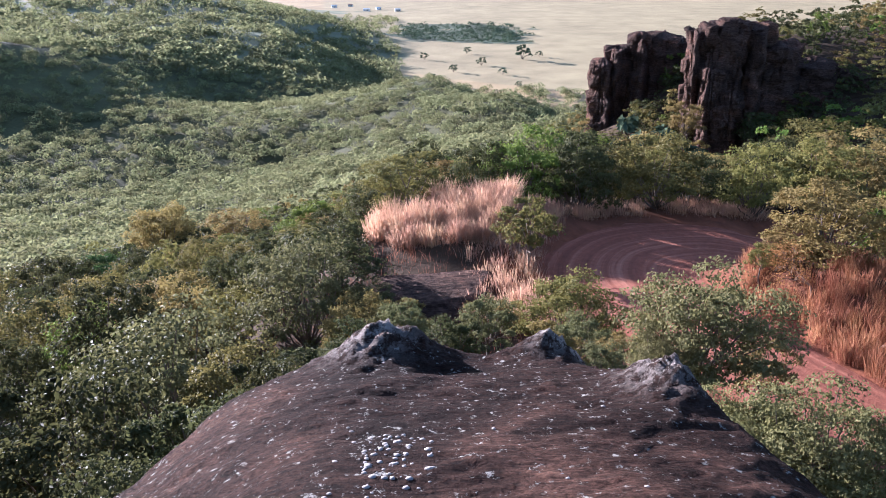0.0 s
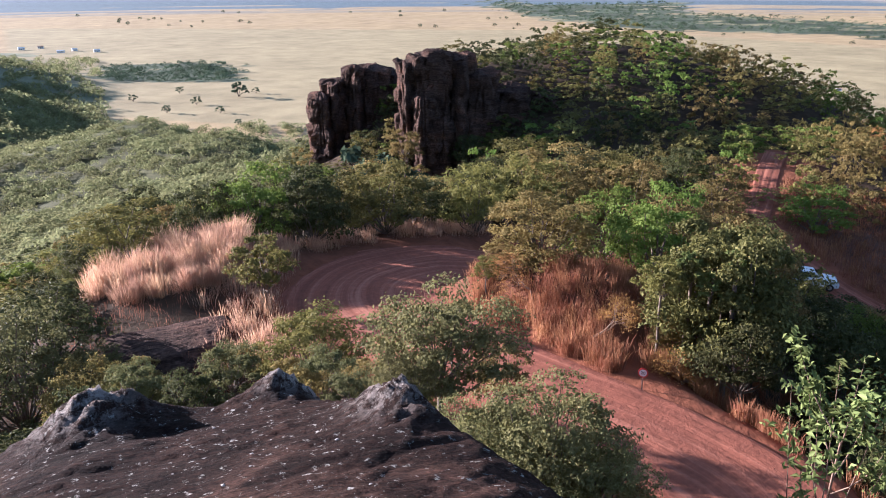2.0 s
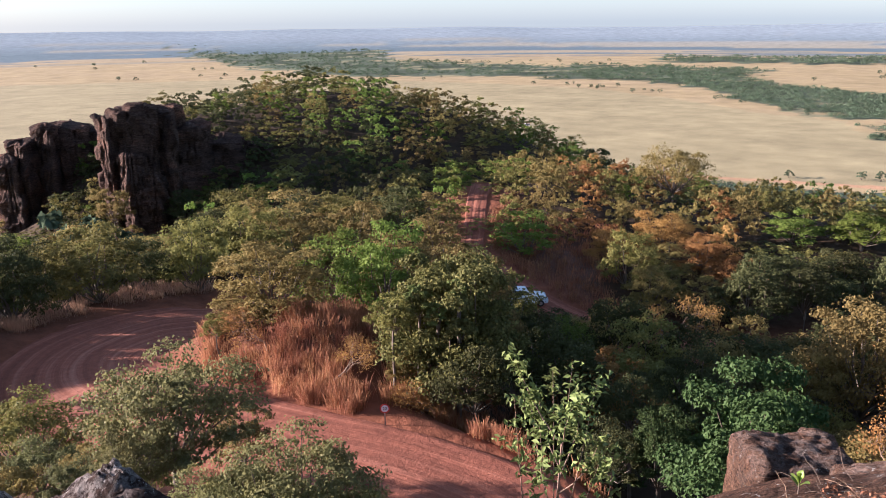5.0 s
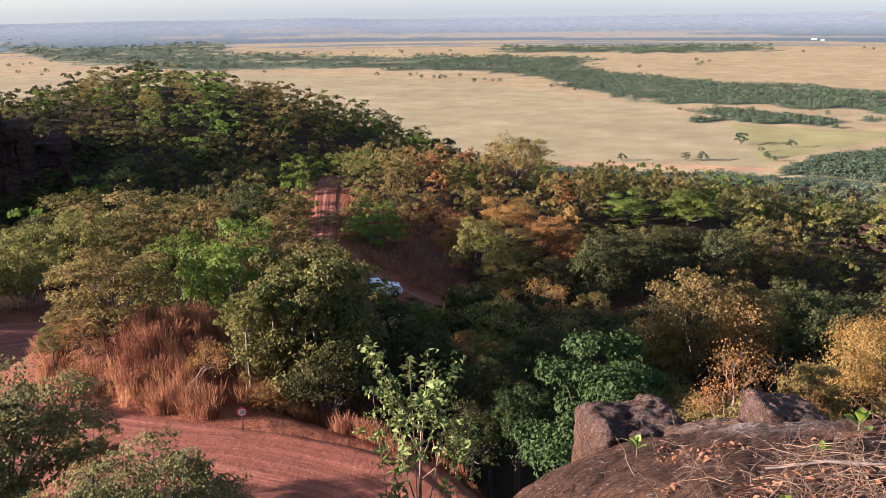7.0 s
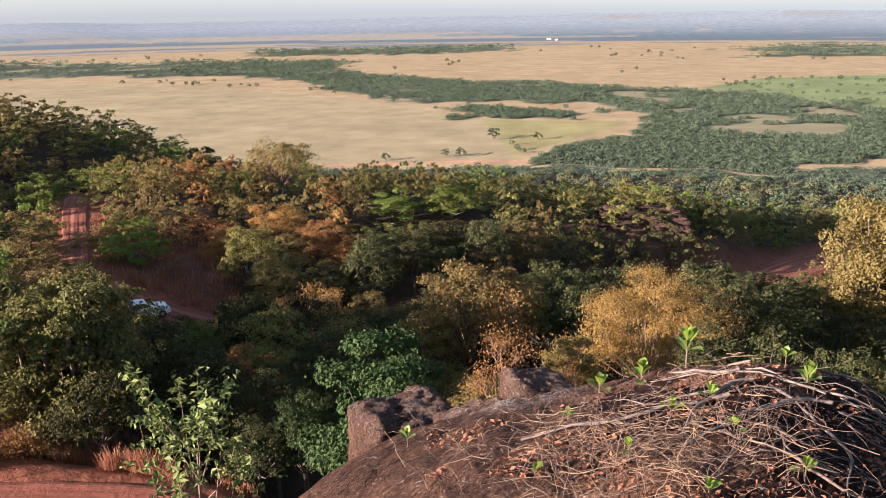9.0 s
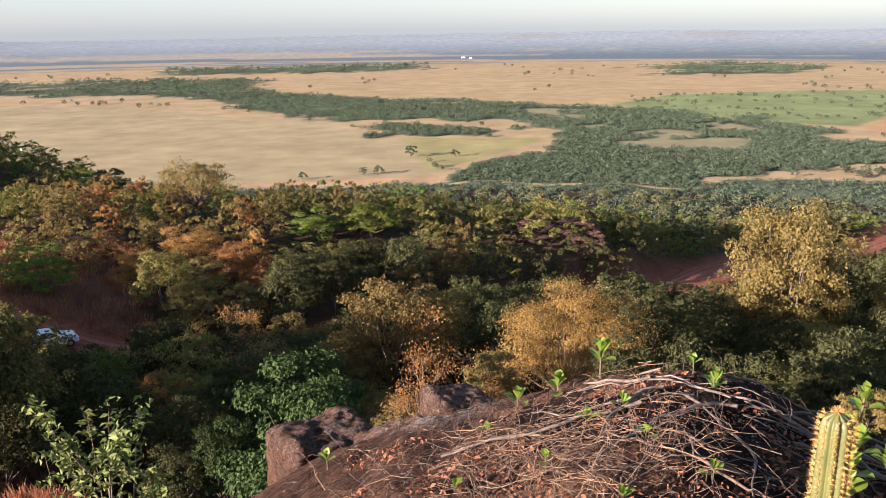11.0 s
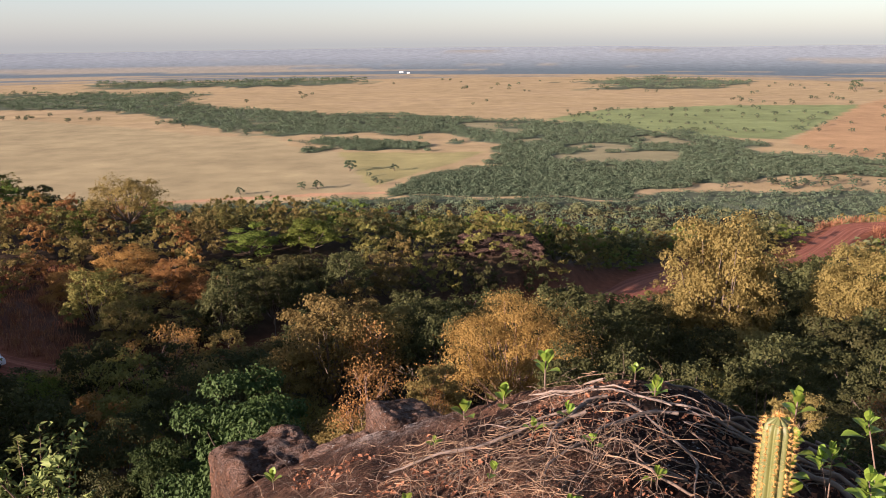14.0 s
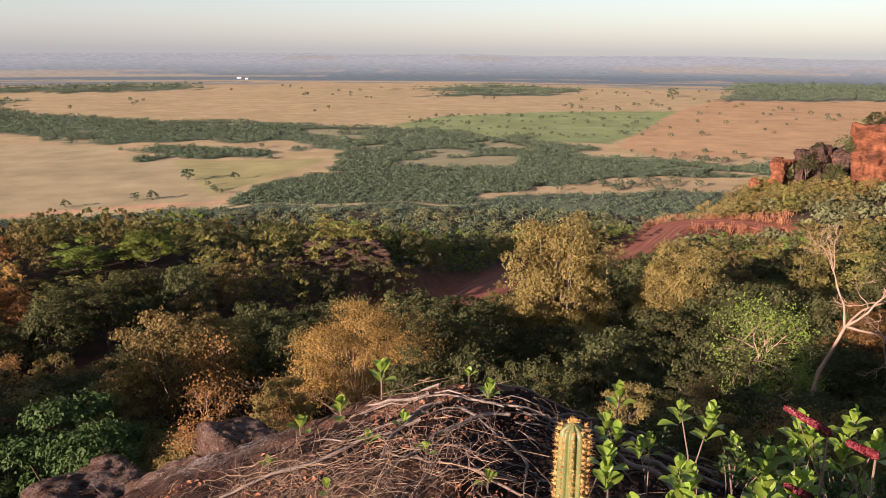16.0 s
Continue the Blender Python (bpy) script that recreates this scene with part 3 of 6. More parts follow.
def rock_top(x, y):
    """The rock's surface with its knobs, hollows and layered grain."""
    z = rock_height(x, y)
    z += lump(x, y, -6.3, 5.15, 0.34, 0.22, 1.7) + lump(x, y, -2.5, 5.2, 0.3, 0.1) + lump(x, y, 8.0, 5.2, 0.24, 0.24, 1.6) + lump(x, y, 5.5, 5.25, 0.2, 0.1) + lump(x, y, 10.2, 5.25, 0.14, 0.12) + lump(x, y, 16.8, 4.3, 0.26, 0.21, 1.8)
    z += lump(x, y, -6, 4.3, 0.3, 0.06) - lump(x, y, -5, 4.15, 0.2, 0.05)
    knob = lump(x, y, -6.5, 5.15, 0.4, 1.0) + lump(x, y, 8.0, 5.2, 0.3, 1.0) + lump(x, y, 16.8, 4.3, 0.3, 1.0)
    lumps = fractal(x * 1.1 + 0.4 * y, y * 3.2 - 0.8 * x, 3, 31, 0.5)
    grains = (1 - np.abs(fractal(x * 2.6 + y, y * 8 - 2.4 * x, 3, 35, 0.5))).clip(0, 1) ** 2
    return EYE + z + 0.02 * fractal(x * 0.9, y * 0.9, 2, 30) + 0.026 * lumps + 0.014 * grains + 0.004 * fractal(x * 16 + 6 * y, y * 34 - 9 * x, 2, 39) + 0.09 * knob * np.abs(fractal(x * 6.5, y * 6.5, 4, 37, 0.65))


azs = np.r_[np.arange(-180, -36, 4.0), np.arange(-36, 128, 0.36), np.arange(128, 180, 4.0)]
radii = np.r_[np.linspace(0.01, 1.8, 12, endpoint=False), np.linspace(1.8, 6.6, 150), np.linspace(6.7, 10, 16)]
A, Rr = np.meshgrid(np.radians(azs), radii, indexing="ij")
x, y = (Rr * np.sin(A)).ravel(), (Rr * np.cos(A)).ravel()
z = rock_top(x, y)
na, nr = A.shape
i, j = np.meshgrid(np.arange(na), np.arange(nr - 1), indexing="ij")
i2 = (i + 1) % na
f = np.stack([i * nr + j, i * nr + j + 1, i2 * nr + j + 1, i2 * nr + j], -1).reshape(-1, 4)
mid_az = np.degrees(np.arctan2(x, y))[f[:, 0]]
mid_r = np.hypot(x, y)[f[:, 0]]
wander = fractal(x * 2.2, y * 2.2, 5, 58, 0.7)[f[:, 0]]
rock = mesh_object("rock_outcrop", np.c_[x, y, z], f, ROCK_TOP, smooth=True)
rock.data.materials.append(ROCK_MOUND)
rock.data.polygons.foreach_set("material_index", ((mid_az + 14 * wander > 46) & (mid_az + 14 * wander < 90) & (mid_r + 0.5 * wander > 1.5)).astype(np.int32))
rock.data.update()
knobs = sum(lump(x, y, a, r, w, 1.0) for a, r, w in ((-6.8, 5.2, 0.3), (8.0, 5.2, 0.2), (10.2, 5.3, 0.14), (16.8, 4.35, 0.24), (75.5, 5.7, 0.3))).clip(0, 1)
ca = rock.data.color_attributes.new("lichen", "FLOAT_COLOR", "POINT")
ca.data.foreach_set("color", np.repeat(np.c_[knobs], 4, 1).astype(np.float32).ravel())
tagged(rock, "weathered dark sandstone outcrop with pale lichen on its knobs", "rock")


# ---- crags and boulders ----
def crag(name, place, size, mat, label, seed, turn=0.0, group="", taper=0.0, rough=0.75):
    """A column of layered rock: fractured blocks in beds, with ledges and open joints and a broken flat top."""
    n, k = 96, 84
    u, w = np.arange(n) * 2 * np.pi / n, 1 - (1 - np.linspace(0, 1, k)) ** 1.3
    U, Wv = np.meshgrid(u, w)
    sx, sy, sz = size
    sq = 1 / np.maximum(np.abs(np.cos(U + 0.3 * seed)) ** 6 + np.abs(np.sin(U + 0.3 * seed)) ** 6, 1e-6) ** (1 / 6)
    cap = min(0.4, 0.9 / sz)
    over = np.clip((Wv - 1 + cap) / cap, 0, 1)
    shrink = np.maximum(1 - over**6, 0) ** 0.5 * (1 - taper * (1 - Wv) ** 0.8)
    X, Y, Z = np.cos(U) * sq * shrink * sx / 2, np.sin(U) * sq * shrink * sy / 2, Wv * sz
    warp = 0.7 * value_noise(X / 2.5 + seed, Y / 2.5 + Z / 6, seed)
    bed = np.floor(Z / 1.9 + warp * 0.8)
    arc = U * (sx + sy) / 4
    block_ = np.floor(arc / 2.4 + 2.3 * value_noise(bed, bed * 0 + seed, seed + 1) + 0.25 * warp)
    step = value_noise(block_, bed, seed + 2)
    ledge = value_noise(bed, bed * 0 + 3, seed + 4)
    joint = np.abs(value_noise(np.cos(U) * 2.6 + seed * 3.1, np.sin(U) * 2.6 + Z * 0.16, seed + 2))
    bedding = np.abs((Z / 1.9 + warp * 0.8) % 1 - 0.5) * 2
    push = rough * (0.42 * step + 0.4 * ledge + 0.55 * fractal((X + seed * 7) / 1.6, (Y + Z * 0.8) / 1.6, 5, seed + 3, 0.62))
    push -= rough * (0.9 * np.exp(-(joint / 0.06) ** 2) + 0.3 * np.clip((bedding - 0.86) / 0.14, 0, 1))
    fade = np.clip(shrink * 1.6, 0, 1)
    X, Y = X + np.cos(U) * push * fade, Y + np.sin(U) * push * fade
    Z = Z + over * (0.35 * fractal((X + seed) / 1.8, Y / 1.8, 3, seed + 5) + 0.3 * np.floor(2 * value_noise(X / 1.7 + seed, Y / 1.7, seed + 6)))
    v = np.stack([X, Y, Z], -1).reshape(-1, 3)
    i, j = np.meshgrid(np.arange(k - 1), np.arange(n), indexing="ij")
    j2 = (j + 1) % n
    f = np.stack([i * n + j, i * n + j2, (i + 1) * n + j2, (i + 1) * n + j], -1).reshape(-1, 4)
    ob = mesh_object(name, v, f, mat)
    ob.matrix_basis = Matrix.Translation(place) @ Matrix.Rotation(turn, 4, "Z")
    return tagged(ob, label, "rock", group)


def block(name, place, size, mat, label, seed, turn=0.0, slope=(0.0, 0.0), horn=0.0):
    """A square-cut block: flat faces with worn edges, bedding notches and a sloping top."""
    bm = bmesh.new()
    bmesh.ops.create_cube(bm, size=1.0)
    bmesh.ops.subdivide_edges(bm, edges=bm.edges[:], cuts=30, use_grid_fill=True)
    co = np.array([q.co for q in bm.verts]) * 2
    big = np.abs(co).max(1)
    co = co * (big / (np.abs(co) ** 9).sum(1) ** (1 / 9))[:, None]
    d_ = co / np.linalg.norm(co, axis=1)[:, None]
    rough = fractal(co[:, 0] * 1.6 + seed, co[:, 1] * 1.6 + co[:, 2] * 1.9, 5, seed, 0.6)
    fine = fractal(co[:, 0] * 7 + seed, co[:, 1] * 7 + co[:, 2] * 9, 3, seed + 1, 0.6)
    notch = np.abs(value_noise(co[:, 2] * 2.6 + 0.5 * co[:, 0] + seed, co[:, 1], seed + 2))
    co = co * (1 + 0.035 * rough + 0.016 * fine - 0.03 * np.exp(-(notch / 0.1) ** 2) * (np.abs(d_[:, 2]) < 0.7))[:, None]
    top = np.clip(co[:, 2], 0, 1)
    co[:, 2] += top * (slope[0] * co[:, 0] + slope[1] * co[:, 1]) + horn * top * np.exp(-(((co[:, 0] + 0.8) / 0.3) ** 2 + ((co[:, 1] + 0.5) / 0.6) ** 2))
    for q, c in zip(bm.verts, co * np.array(size) / 2):
        q.co = c + [0, 0, size[2] / 2]
    bm.normal_update()
    me = bpy.data.meshes.new(name)
    bm.to_mesh(me)
    bm.free()
    me.polygons.foreach_set("use_smooth", np.ones(len(me.polygons), bool))
    me.materials.append(mat)
    pale = np.clip(d_[:, 2] * 1.6 - 0.5, 0, 1) * 0.2
    me.color_attributes.new("lichen", "FLOAT_COLOR", "POINT").data.foreach_set("color", np.repeat(np.c_[pale], 4, 1).astype(np.float32).ravel())
    ob = new(name, me)
    ob.matrix_basis = Matrix.Translation(place) @ Matrix.Rotation(turn, 4, "Z")
    return tagged(ob, label, "rock")


def boulder(name, place, size, mat, label, seed, turn=0.0):
    """A weathered block: a ball cut flat by planes, then roughened."""
    g = np.random.default_rng(seed)
    bm = bmesh.new()
    bmesh.ops.create_icosphere(bm, subdivisions=5, radius=1.0)
    co = np.array([q.co for q in bm.verts])
    fc = np.array([[q.index for q in fa.verts] for fa in bm.faces])
    bm.free()
    normals = np.vstack([on_ball(g, 9), [[0, 0, 1], [1, 0.1, 0.1], [-1, 0.15, 0.05], [0.1, -1, 0.1], [0, 1, 0]]])
    for nrm in normals:
        nrm = nrm / np.linalg.norm(nrm)
        over = co @ nrm - g.uniform(0.58, 0.74)
        co = co - np.maximum(over, 0)[:, None] * nrm
    d_ = co / np.linalg.norm(co, axis=1)[:, None]
    n_ = fractal(d_[:, 0] * 3 + seed, d_[:, 1] * 3 + d_[:, 2] * 2.1, 5, seed, 0.55)
    lay = np.abs(value_noise(d_[:, 2] * 7 + seed, d_[:, 0] * 1.2, seed + 4))
    co = co * (1 + 0.05 * n_ - 0.05 * np.exp(-(lay / 0.12) ** 2))[:, None]
    co = co / np.ptp(co, axis=0) * size
    co[:, 2] -= co[:, 2].min()
    ob = mesh_object(name, co, fc, mat, smooth=True)
    ob.matrix_basis = Matrix.Translation(place) @ Matrix.Rotation(turn, 4, "Z")
    return tagged(ob, label, "rock")


CRAG = "dark layered sandstone crag standing out of the wooded hill"
for az, r, h0, h1, sx, sy, seed, taper in ((11.4, 131, -46, -17.8, 3.4, 8, 1, 0.1), (12.4, 132, -46, -15.6, 3.8, 8, 8, 0.1), (13.8, 133, -46, -13.7, 4.0, 8, 2, 0.0), (15.3, 134, -46, -13.9, 4.6, 8, 21, 0.0), (16.7, 136, -42, -14.8, 5, 8, 7, 0.0),
                                           (17.5, 113, -36, -11.0, 2.8, 7, 3, 0.45), (18.5, 112.5, -36, -10.0, 3.6, 7, 9, 0.3), (19.7, 113, -36, -9.7, 3.6, 7, 26, 0.2), (21.0, 115, -34, -10.2, 3.8, 8, 33, 0.0), (18.7, 109, -36, -15.8, 2.4, 4, 4, 0.0), (19.8, 108.6, -36, -18.0, 2.6, 4, 27, 0.0),
                                           (22.6, 118, -36, -13.0, 4.6, 8, 10, 0.0), (24.6, 121, -36, -15.4, 5.2, 8, 5, 0.0), (27, 124, -36, -16.5, 5.4, 8, 6, 0.0)):
    crag("crag", at(az, r, h0), (sx * 1.05, sy, h1 - h0), ROCK_CLIFF, CRAG, seed, -radians(az), "crags of the hilltop", taper)
RED_CLIFF = "sunlit red sandstone cliff at the edge of the hill"
for az, r, h0, h1, sx, sy, seed, mat in ((110.6, 226, -46, -32, 2.6, 5, 11, ROCK_RED), (112.0, 224, -48, -26, 4.2, 6, 12, ROCK_RED), (113.4, 228, -48, -24, 3.6, 8, 13, ROCK_CLIFF), (114.4, 231, -48, -23, 4.5, 8, 18, ROCK_CLIFF), (115.6, 234, -48, -24, 5, 8, 16, ROCK_CLIFF), (117.7, 226, -50, -16.5, 11, 12, 14, ROCK_RED), (119.8, 226, -50, -15, 13, 13, 17, ROCK_RED), (123, 230, -50, -14, 15, 14, 15, ROCK_RED)):
    crag("crag", at(az, r, h0), (sx, sy, h1 - h0), mat, RED_CLIFF if mat == ROCK_RED else CRAG, seed, -radians(az), "red cliffs", 0.1, 0.85)
block("boulder", at(66.0, 6.0, -4.24), (0.8, 0.6, 1.2), ROCK_BLOCK, "square-cut sandstone boulder at the brink of the outcrop", 31, -radians(38), (-0.03, 0.05), 0.05)
block("boulder", at(76.4, 5.8, -3.5), (0.5, 0.5, 0.82), ROCK_BLOCK, "rough sandstone block with pale lichen on its top", 22, -radians(46), (-0.1, 0.0), 0.05)
block("boulder", at(71.6, 5.55, -3.75), (0.6, 0.6, 0.82), ROCK_MOUND, "low sandstone block leaning on the outcrop", 23, -radians(58), (0.16, 0.06))


# ---- trees ----
def tree_kind(name, label, g, tall, wide, leaf_mat, blobs=9, per=200, leaf=0.3, crown_from=0.4, stem=0.09, bark=BARK, flat=0.55, category="tree", twig=False, single=False):
    """One tree that stands at the origin: a forked, tapering trunk and a crown of leaf clumps with gaps."""
    root = tagged(new(name), label, category)
    R, z0 = wide / 2, tall * crown_from
    centres, sizes = [], []
    up, down = 0.62 * (tall - z0), 0.38 * (tall - z0)
    for b_ in range(blobs):
        a = b_ * 2.4 + g.uniform(-0.4, 0.4)
        dz = -0.55 + 1.5 * (1 - (b_ + 0.5) / blobs)
        ring = math.sqrt(max(0.05, 1 - min(dz, 1.0) ** 2))
        q = g.uniform(0.5, 0.95)
        centres.append((R * q * ring * math.cos(a), R * q * ring * math.sin(a), z0 + down + dz * q * (up if dz > 0 else down * 1.3)))
        sizes.append(R * g.uniform(0.17, 0.38) * (1.25 if b_ % 5 == 0 else 1.0))
    vs, fs, n = [], [], 0
    for c, s in zip(centres, sizes):
        each = 10 if per > 100 else 6
        m_ = int(per * 2.2 / each)
        d_ = on_ball(g, m_)
        d_[:, 2] = np.where(d_[:, 2] < -0.3, -d_[:, 2] * 0.7, d_[:, 2])
        rad = s * (0.6 + 0.5 * g.random(m_) ** 0.7) * (1 + 0.32 * value_noise(d_[:, 0] * 2.2 + c[0], d_[:, 1] * 2.2 + d_[:, 2] * 2, 3))
        p = np.array(c) + d_ * rad[:, None] * [1, 1, flat]
        inner = np.zeros(m_, bool)
        for c2, s2 in zip(centres, sizes):
            if c2 is not c:
                inner |= np.linalg.norm((p - c2) / [1, 1, flat], axis=1) < 0.72 * s2
        p, d_ = p[~inner][: int(per / each)], d_[~inner][: int(per / each)]
        if not len(p):
            continue
        p = np.repeat(p, each, 0)
        d_ = np.repeat(d_, each, 0)
        p = p + g.normal(size=p.shape) * s * [0.15, 0.15, 0.09]
        m_ = len(p)
        v, f = leaves(p, d_ * 0.95 + [0, 0, 0.4] + g.normal(size=(m_, 3)) * (0.52 if leaf < 0.2 else 0.34), leaf * g.uniform(0.7, 1.3, m_), g, 0.64, single=single)
        vs.append(v)
        fs.append(f + n)
        n += len(v)
    mesh_object("crown", np.concatenate(vs), np.concatenate(fs), leaf_mat, root)
    fork = np.array([g.normal() * 0.05 * R, g.normal() * 0.05 * R, z0 * 0.75])
    wood = [tube([(0, 0, -0.6), (0.02, 0, 0.1 * tall), fork * [1, 1, 0.6], fork], [stem * 1.35, stem * 1.1, stem * 0.95, stem * 0.85], 7)]
    for c, s in zip(centres[::1 if twig else 2], sizes[::1 if twig else 2]):
        c = np.array(c)
        bend = fork + (c - fork) * 0.5 + g.normal(size=3) * 0.08 * R
        wood.append(tube([fork, bend, c + [0, 0, s * 0.2]], [stem * 0.6, stem * 0.42, stem * 0.12], 5))
    mesh_object("trunk", *joined(wood), bark, root, smooth=True)
    return root


def bare_tree(name, label, g, tall, spread, bark, depth=5, stem=0.11, leaf_mat=None, leaf=0.2):
    """A leafless tree of forking, crooked limbs, with a few leaves left if a material is given."""
    root = tagged(new(name), label, "tree")
    wood, tips = [], []

    def grow(p, d_, length, rad, left):
        q = [p]
        for s in range(3):
            d_ = d_ + g.normal(size=3) * 0.16
            d_ /= np.linalg.norm(d_)
            q.append(q[-1] + d_ * length / 3)
        wood.append(tube(q, np.linspace(rad, rad * 0.66, 4), 6 if left > 2 else 4))
        if left == 0:
            tips.append(q[-1])
            return
        for b_ in range(2 if g.random() < 0.6 else 3):
            e = d_ + g.normal(size=3) * spread
            e[2] = e[2] * 0.8 + 0.12
            grow(q[-1], e / np.linalg.norm(e), length * g.uniform(0.62, 0.85), max(rad * 0.64, 0.006), left - 1)

    grow(np.array([0, 0, -0.4]), np.array([0.05, 0, 1.0]), tall * 0.36, stem, depth)
    mesh_object("trunk", *joined(wood), bark, root, smooth=True)
    if leaf_mat:
        p = np.repeat(np.array(tips), 26, 0) + g.normal(size=(len(tips) * 26, 3)) * 0.055 * tall
        mesh_object("crown", *leaves(p, g.normal(size=p.shape) + [0, 0, 0.8], leaf * g.uniform(0.6, 1.2, len(p)), g), leaf_mat, root)
    return root


PARK = []


def kinds(name, label, mats, count, **kw):
    out = []
    for c in range(count):
        t = tree_kind(name, label, rng, leaf_mat=mats[c % len(mats)], **kw)
        PARK.append(t)
        out.append(t)
    return out


NEAR_SHRUB = kinds("shrub", "leafy green shrub on the rocky slope", [LEAF_GREEN, LEAF_SAGE, LEAF_OLIVE, LEAF_DEEP], 4, tall=3.0, wide=3.4, blobs=20, per=400, leaf=0.105, crown_from=0.03, stem=0.05, category="shrub", twig=True)
NEAR_TREE = kinds("savanna_tree", "small savanna tree with an open clumped crown", [LEAF_GREEN, LEAF_OLIVE, LEAF_SAGE], 3, tall=5.5, wide=5.2, blobs=28, per=400, leaf=0.13, crown_from=0.06, stem=0.09, twig=True)
MID_TREE = kinds("hill_tree", "green hillside tree with a rounded crown", [LEAF_GREEN, LEAF_DEEP, LEAF_GREEN, LEAF_FRESH], 4, tall=6.5, wide=6.6, blobs=26, per=250, leaf=0.2, crown_from=0.02, stem=0.12, flat=0.75)
OLIVE_TREE = kinds("dry_season_tree", "olive-yellow tree in dry-season leaf", [LEAF_OLIVE, LEAF_OLIVE, LEAF_RUST], 3, tall=6.0, wide=6.2, blobs=26, per=250, leaf=0.2, crown_from=0.02, stem=0.11)
FAR_TREE = kinds("ridge_tree", "tree of the far ridge", [LEAF_GREEN, LEAF_DEEP, LEAF_GREEN, LEAF_FRESH, LEAF_OLIVE, LEAF_OLIVE, LEAF_RUST], 7, tall=6.3, wide=6.4, blobs=13, per=104, leaf=0.41, crown_from=0.0, stem=0.12, single=True, flat=0.7)
far_places = {k: [] for k in range(7)}


def put_tree(kind_, az, r, tall=None, wide=None, sink=0.1):
    """A copy of a tree on the ground, scaled to a height."""
    p = at(az, r)
    z = land(p.x, p.y)[0]
    return put_at(kind_, (p.x, p.y, z - sink), tall, wide)


HEIGHT = {}


def put_at(kind_, p, tall=None, wide=None):
    if kind_.name not in HEIGHT:
        co = np.array([o.bound_box[k] for o in kind_.children for k in range(8)])
        HEIGHT[kind_.name] = (co[:, 2].max(), max(np.ptp(co[:, 0]), np.ptp(co[:, 1])))
    h0, w0 = HEIGHT[kind_.name]
    s = (tall or h0) / h0
    sw = min(wide, 1.9 * (tall or h0) + 0.4) / w0 if wide else s
    lift = 0.0
    if s > 1.25 * sw:
        lift, s = s * h0 - 1.15 * sw * h0, 1.15 * sw
    ob = copy_thing(kind_, pose(p[0], p[1], p[2] + lift, 0, 0, rng.uniform(0, 360)))
    ob.scale = (sw, sw, s)
    if lift > 0.25:
        low_, rad = -lift / s - 0.3, (0.03 + 0.012 * lift) / sw
        v, f = tube([(0.1, 0, low_), (-0.08, 0.06, low_ * 0.6), (0.05, 0, low_ * 0.25), (0, 0, 0.4)], [rad * 1.3, rad, rad * 0.9, rad * 0.75], 7)
        trunk_ = next(o for o in kind_.children if o.name.startswith("trunk"))
        mesh_object("lower_trunk", v, f, trunk_.data.materials[0], ob, smooth=True)
    return ob


# woods over the slopes, as far as single trees can be told
bpy.context.view_layer.update()
taken = []


def free(x, y, gap):
    if any((x - a) ** 2 + (y - b_) ** 2 < ((gap + g_) / 2) ** 2 for a, b_, g_ in taken):
        return False
    return True


SPECIMENS = []


def specimen(kind_, az, r, dep, degrees):
    """A tree whose top stands dep degrees under the eye and whose crown spans some degrees, seen from the look-out."""
    p = at(az, r)
    tall = EYE - r * math.tan(radians(dep)) - land(p.x, p.y)[0]
    wide = 2.35 * r * math.tan(radians(degrees / 2))
    taken.append((p.x, p.y, wide * 0.6))
    SPECIMENS.append((az, r, tall, wide))
    return put_tree(kind_, az, r, max(tall, 0.8), wide)


GREEN, OLIVE_, SAGE = NEAR_TREE
SH_GREEN, SH_SAGE, SH_OLIVE, SH_DEEP = NEAR_SHRUB
russet = tree_kind("russet_tree", "broad tree with rust-brown dry-season leaves", rng, 7, 7.5, LEAF_RUST, 34, 420, 0.17, 0.05, 0.13, twig=True)
verge = tree_kind("verge_shrub", "light green shrub at the edge of the dirt road", rng, 3, 3.6, LEAF_GREEN, 20, 300, 0.12, 0.15, 0.05, twig=True, category="shrub")
one = tree_kind("leaning_tree", "small tree with feathery green leaves below the rock", rng, 5, 5.5, LEAF_FEATHER, 38, 330, 0.12, 0.3, 0.08, twig=True, flat=0.35)
golden = tree_kind("golden_tree", "broad tree with golden dry-season leaves", rng, 6, 7, LEAF_GOLD, 50, 760, 0.088, 0.1, 0.1, BARK_PALE, twig=True)
vine_bush = tree_kind("vine_covered_tree", "dark tree draped with vines over the road bank", rng, 6.5, 6.5, LEAF_VINE, 44, 620, 0.17, 0.02, 0.12)
lush = tree_kind("lush_tree", "dense tree with drooping bright green leaves", rng, 6, 5, LEAF_LUSH, 24, 560, 0.15, 0.05, 0.1)
tall_tree = tree_kind("tall_tree", "tall olive tree with a dense uneven crown", rng, 10, 7, LEAF_OLIVE, 62, 560, 0.17, 0.06, 0.16, flat=0.8)
spread = tree_kind("spreading_tree", "spreading tree with a thin olive-brown crown and bare limbs", rng, 8, 9, LEAF_OLIVE, 26, 280, 0.2, 0.4, 0.14, BARK, twig=True)
fresh = tree_kind("bright_tree", "bright green round-crowned tree on the ridge", rng, 6, 6.5, LEAF_FRESH, 24, 380, 0.2, 0.1, 0.14)
dry_shrub = bare_tree("dry_shrub", "dry leafless shrub with a few rust leaves", rng, 2.6, 0.5, BARK_PALE, 5, 0.05, LEAF_RUST, 0.07)
dead_tree = bare_tree("withered_tree", "withered tree with pale limbs beside the road", rng, 5, 0.55, BARK_PALE, 5, 0.12, LEAF_RUST, 0.14)
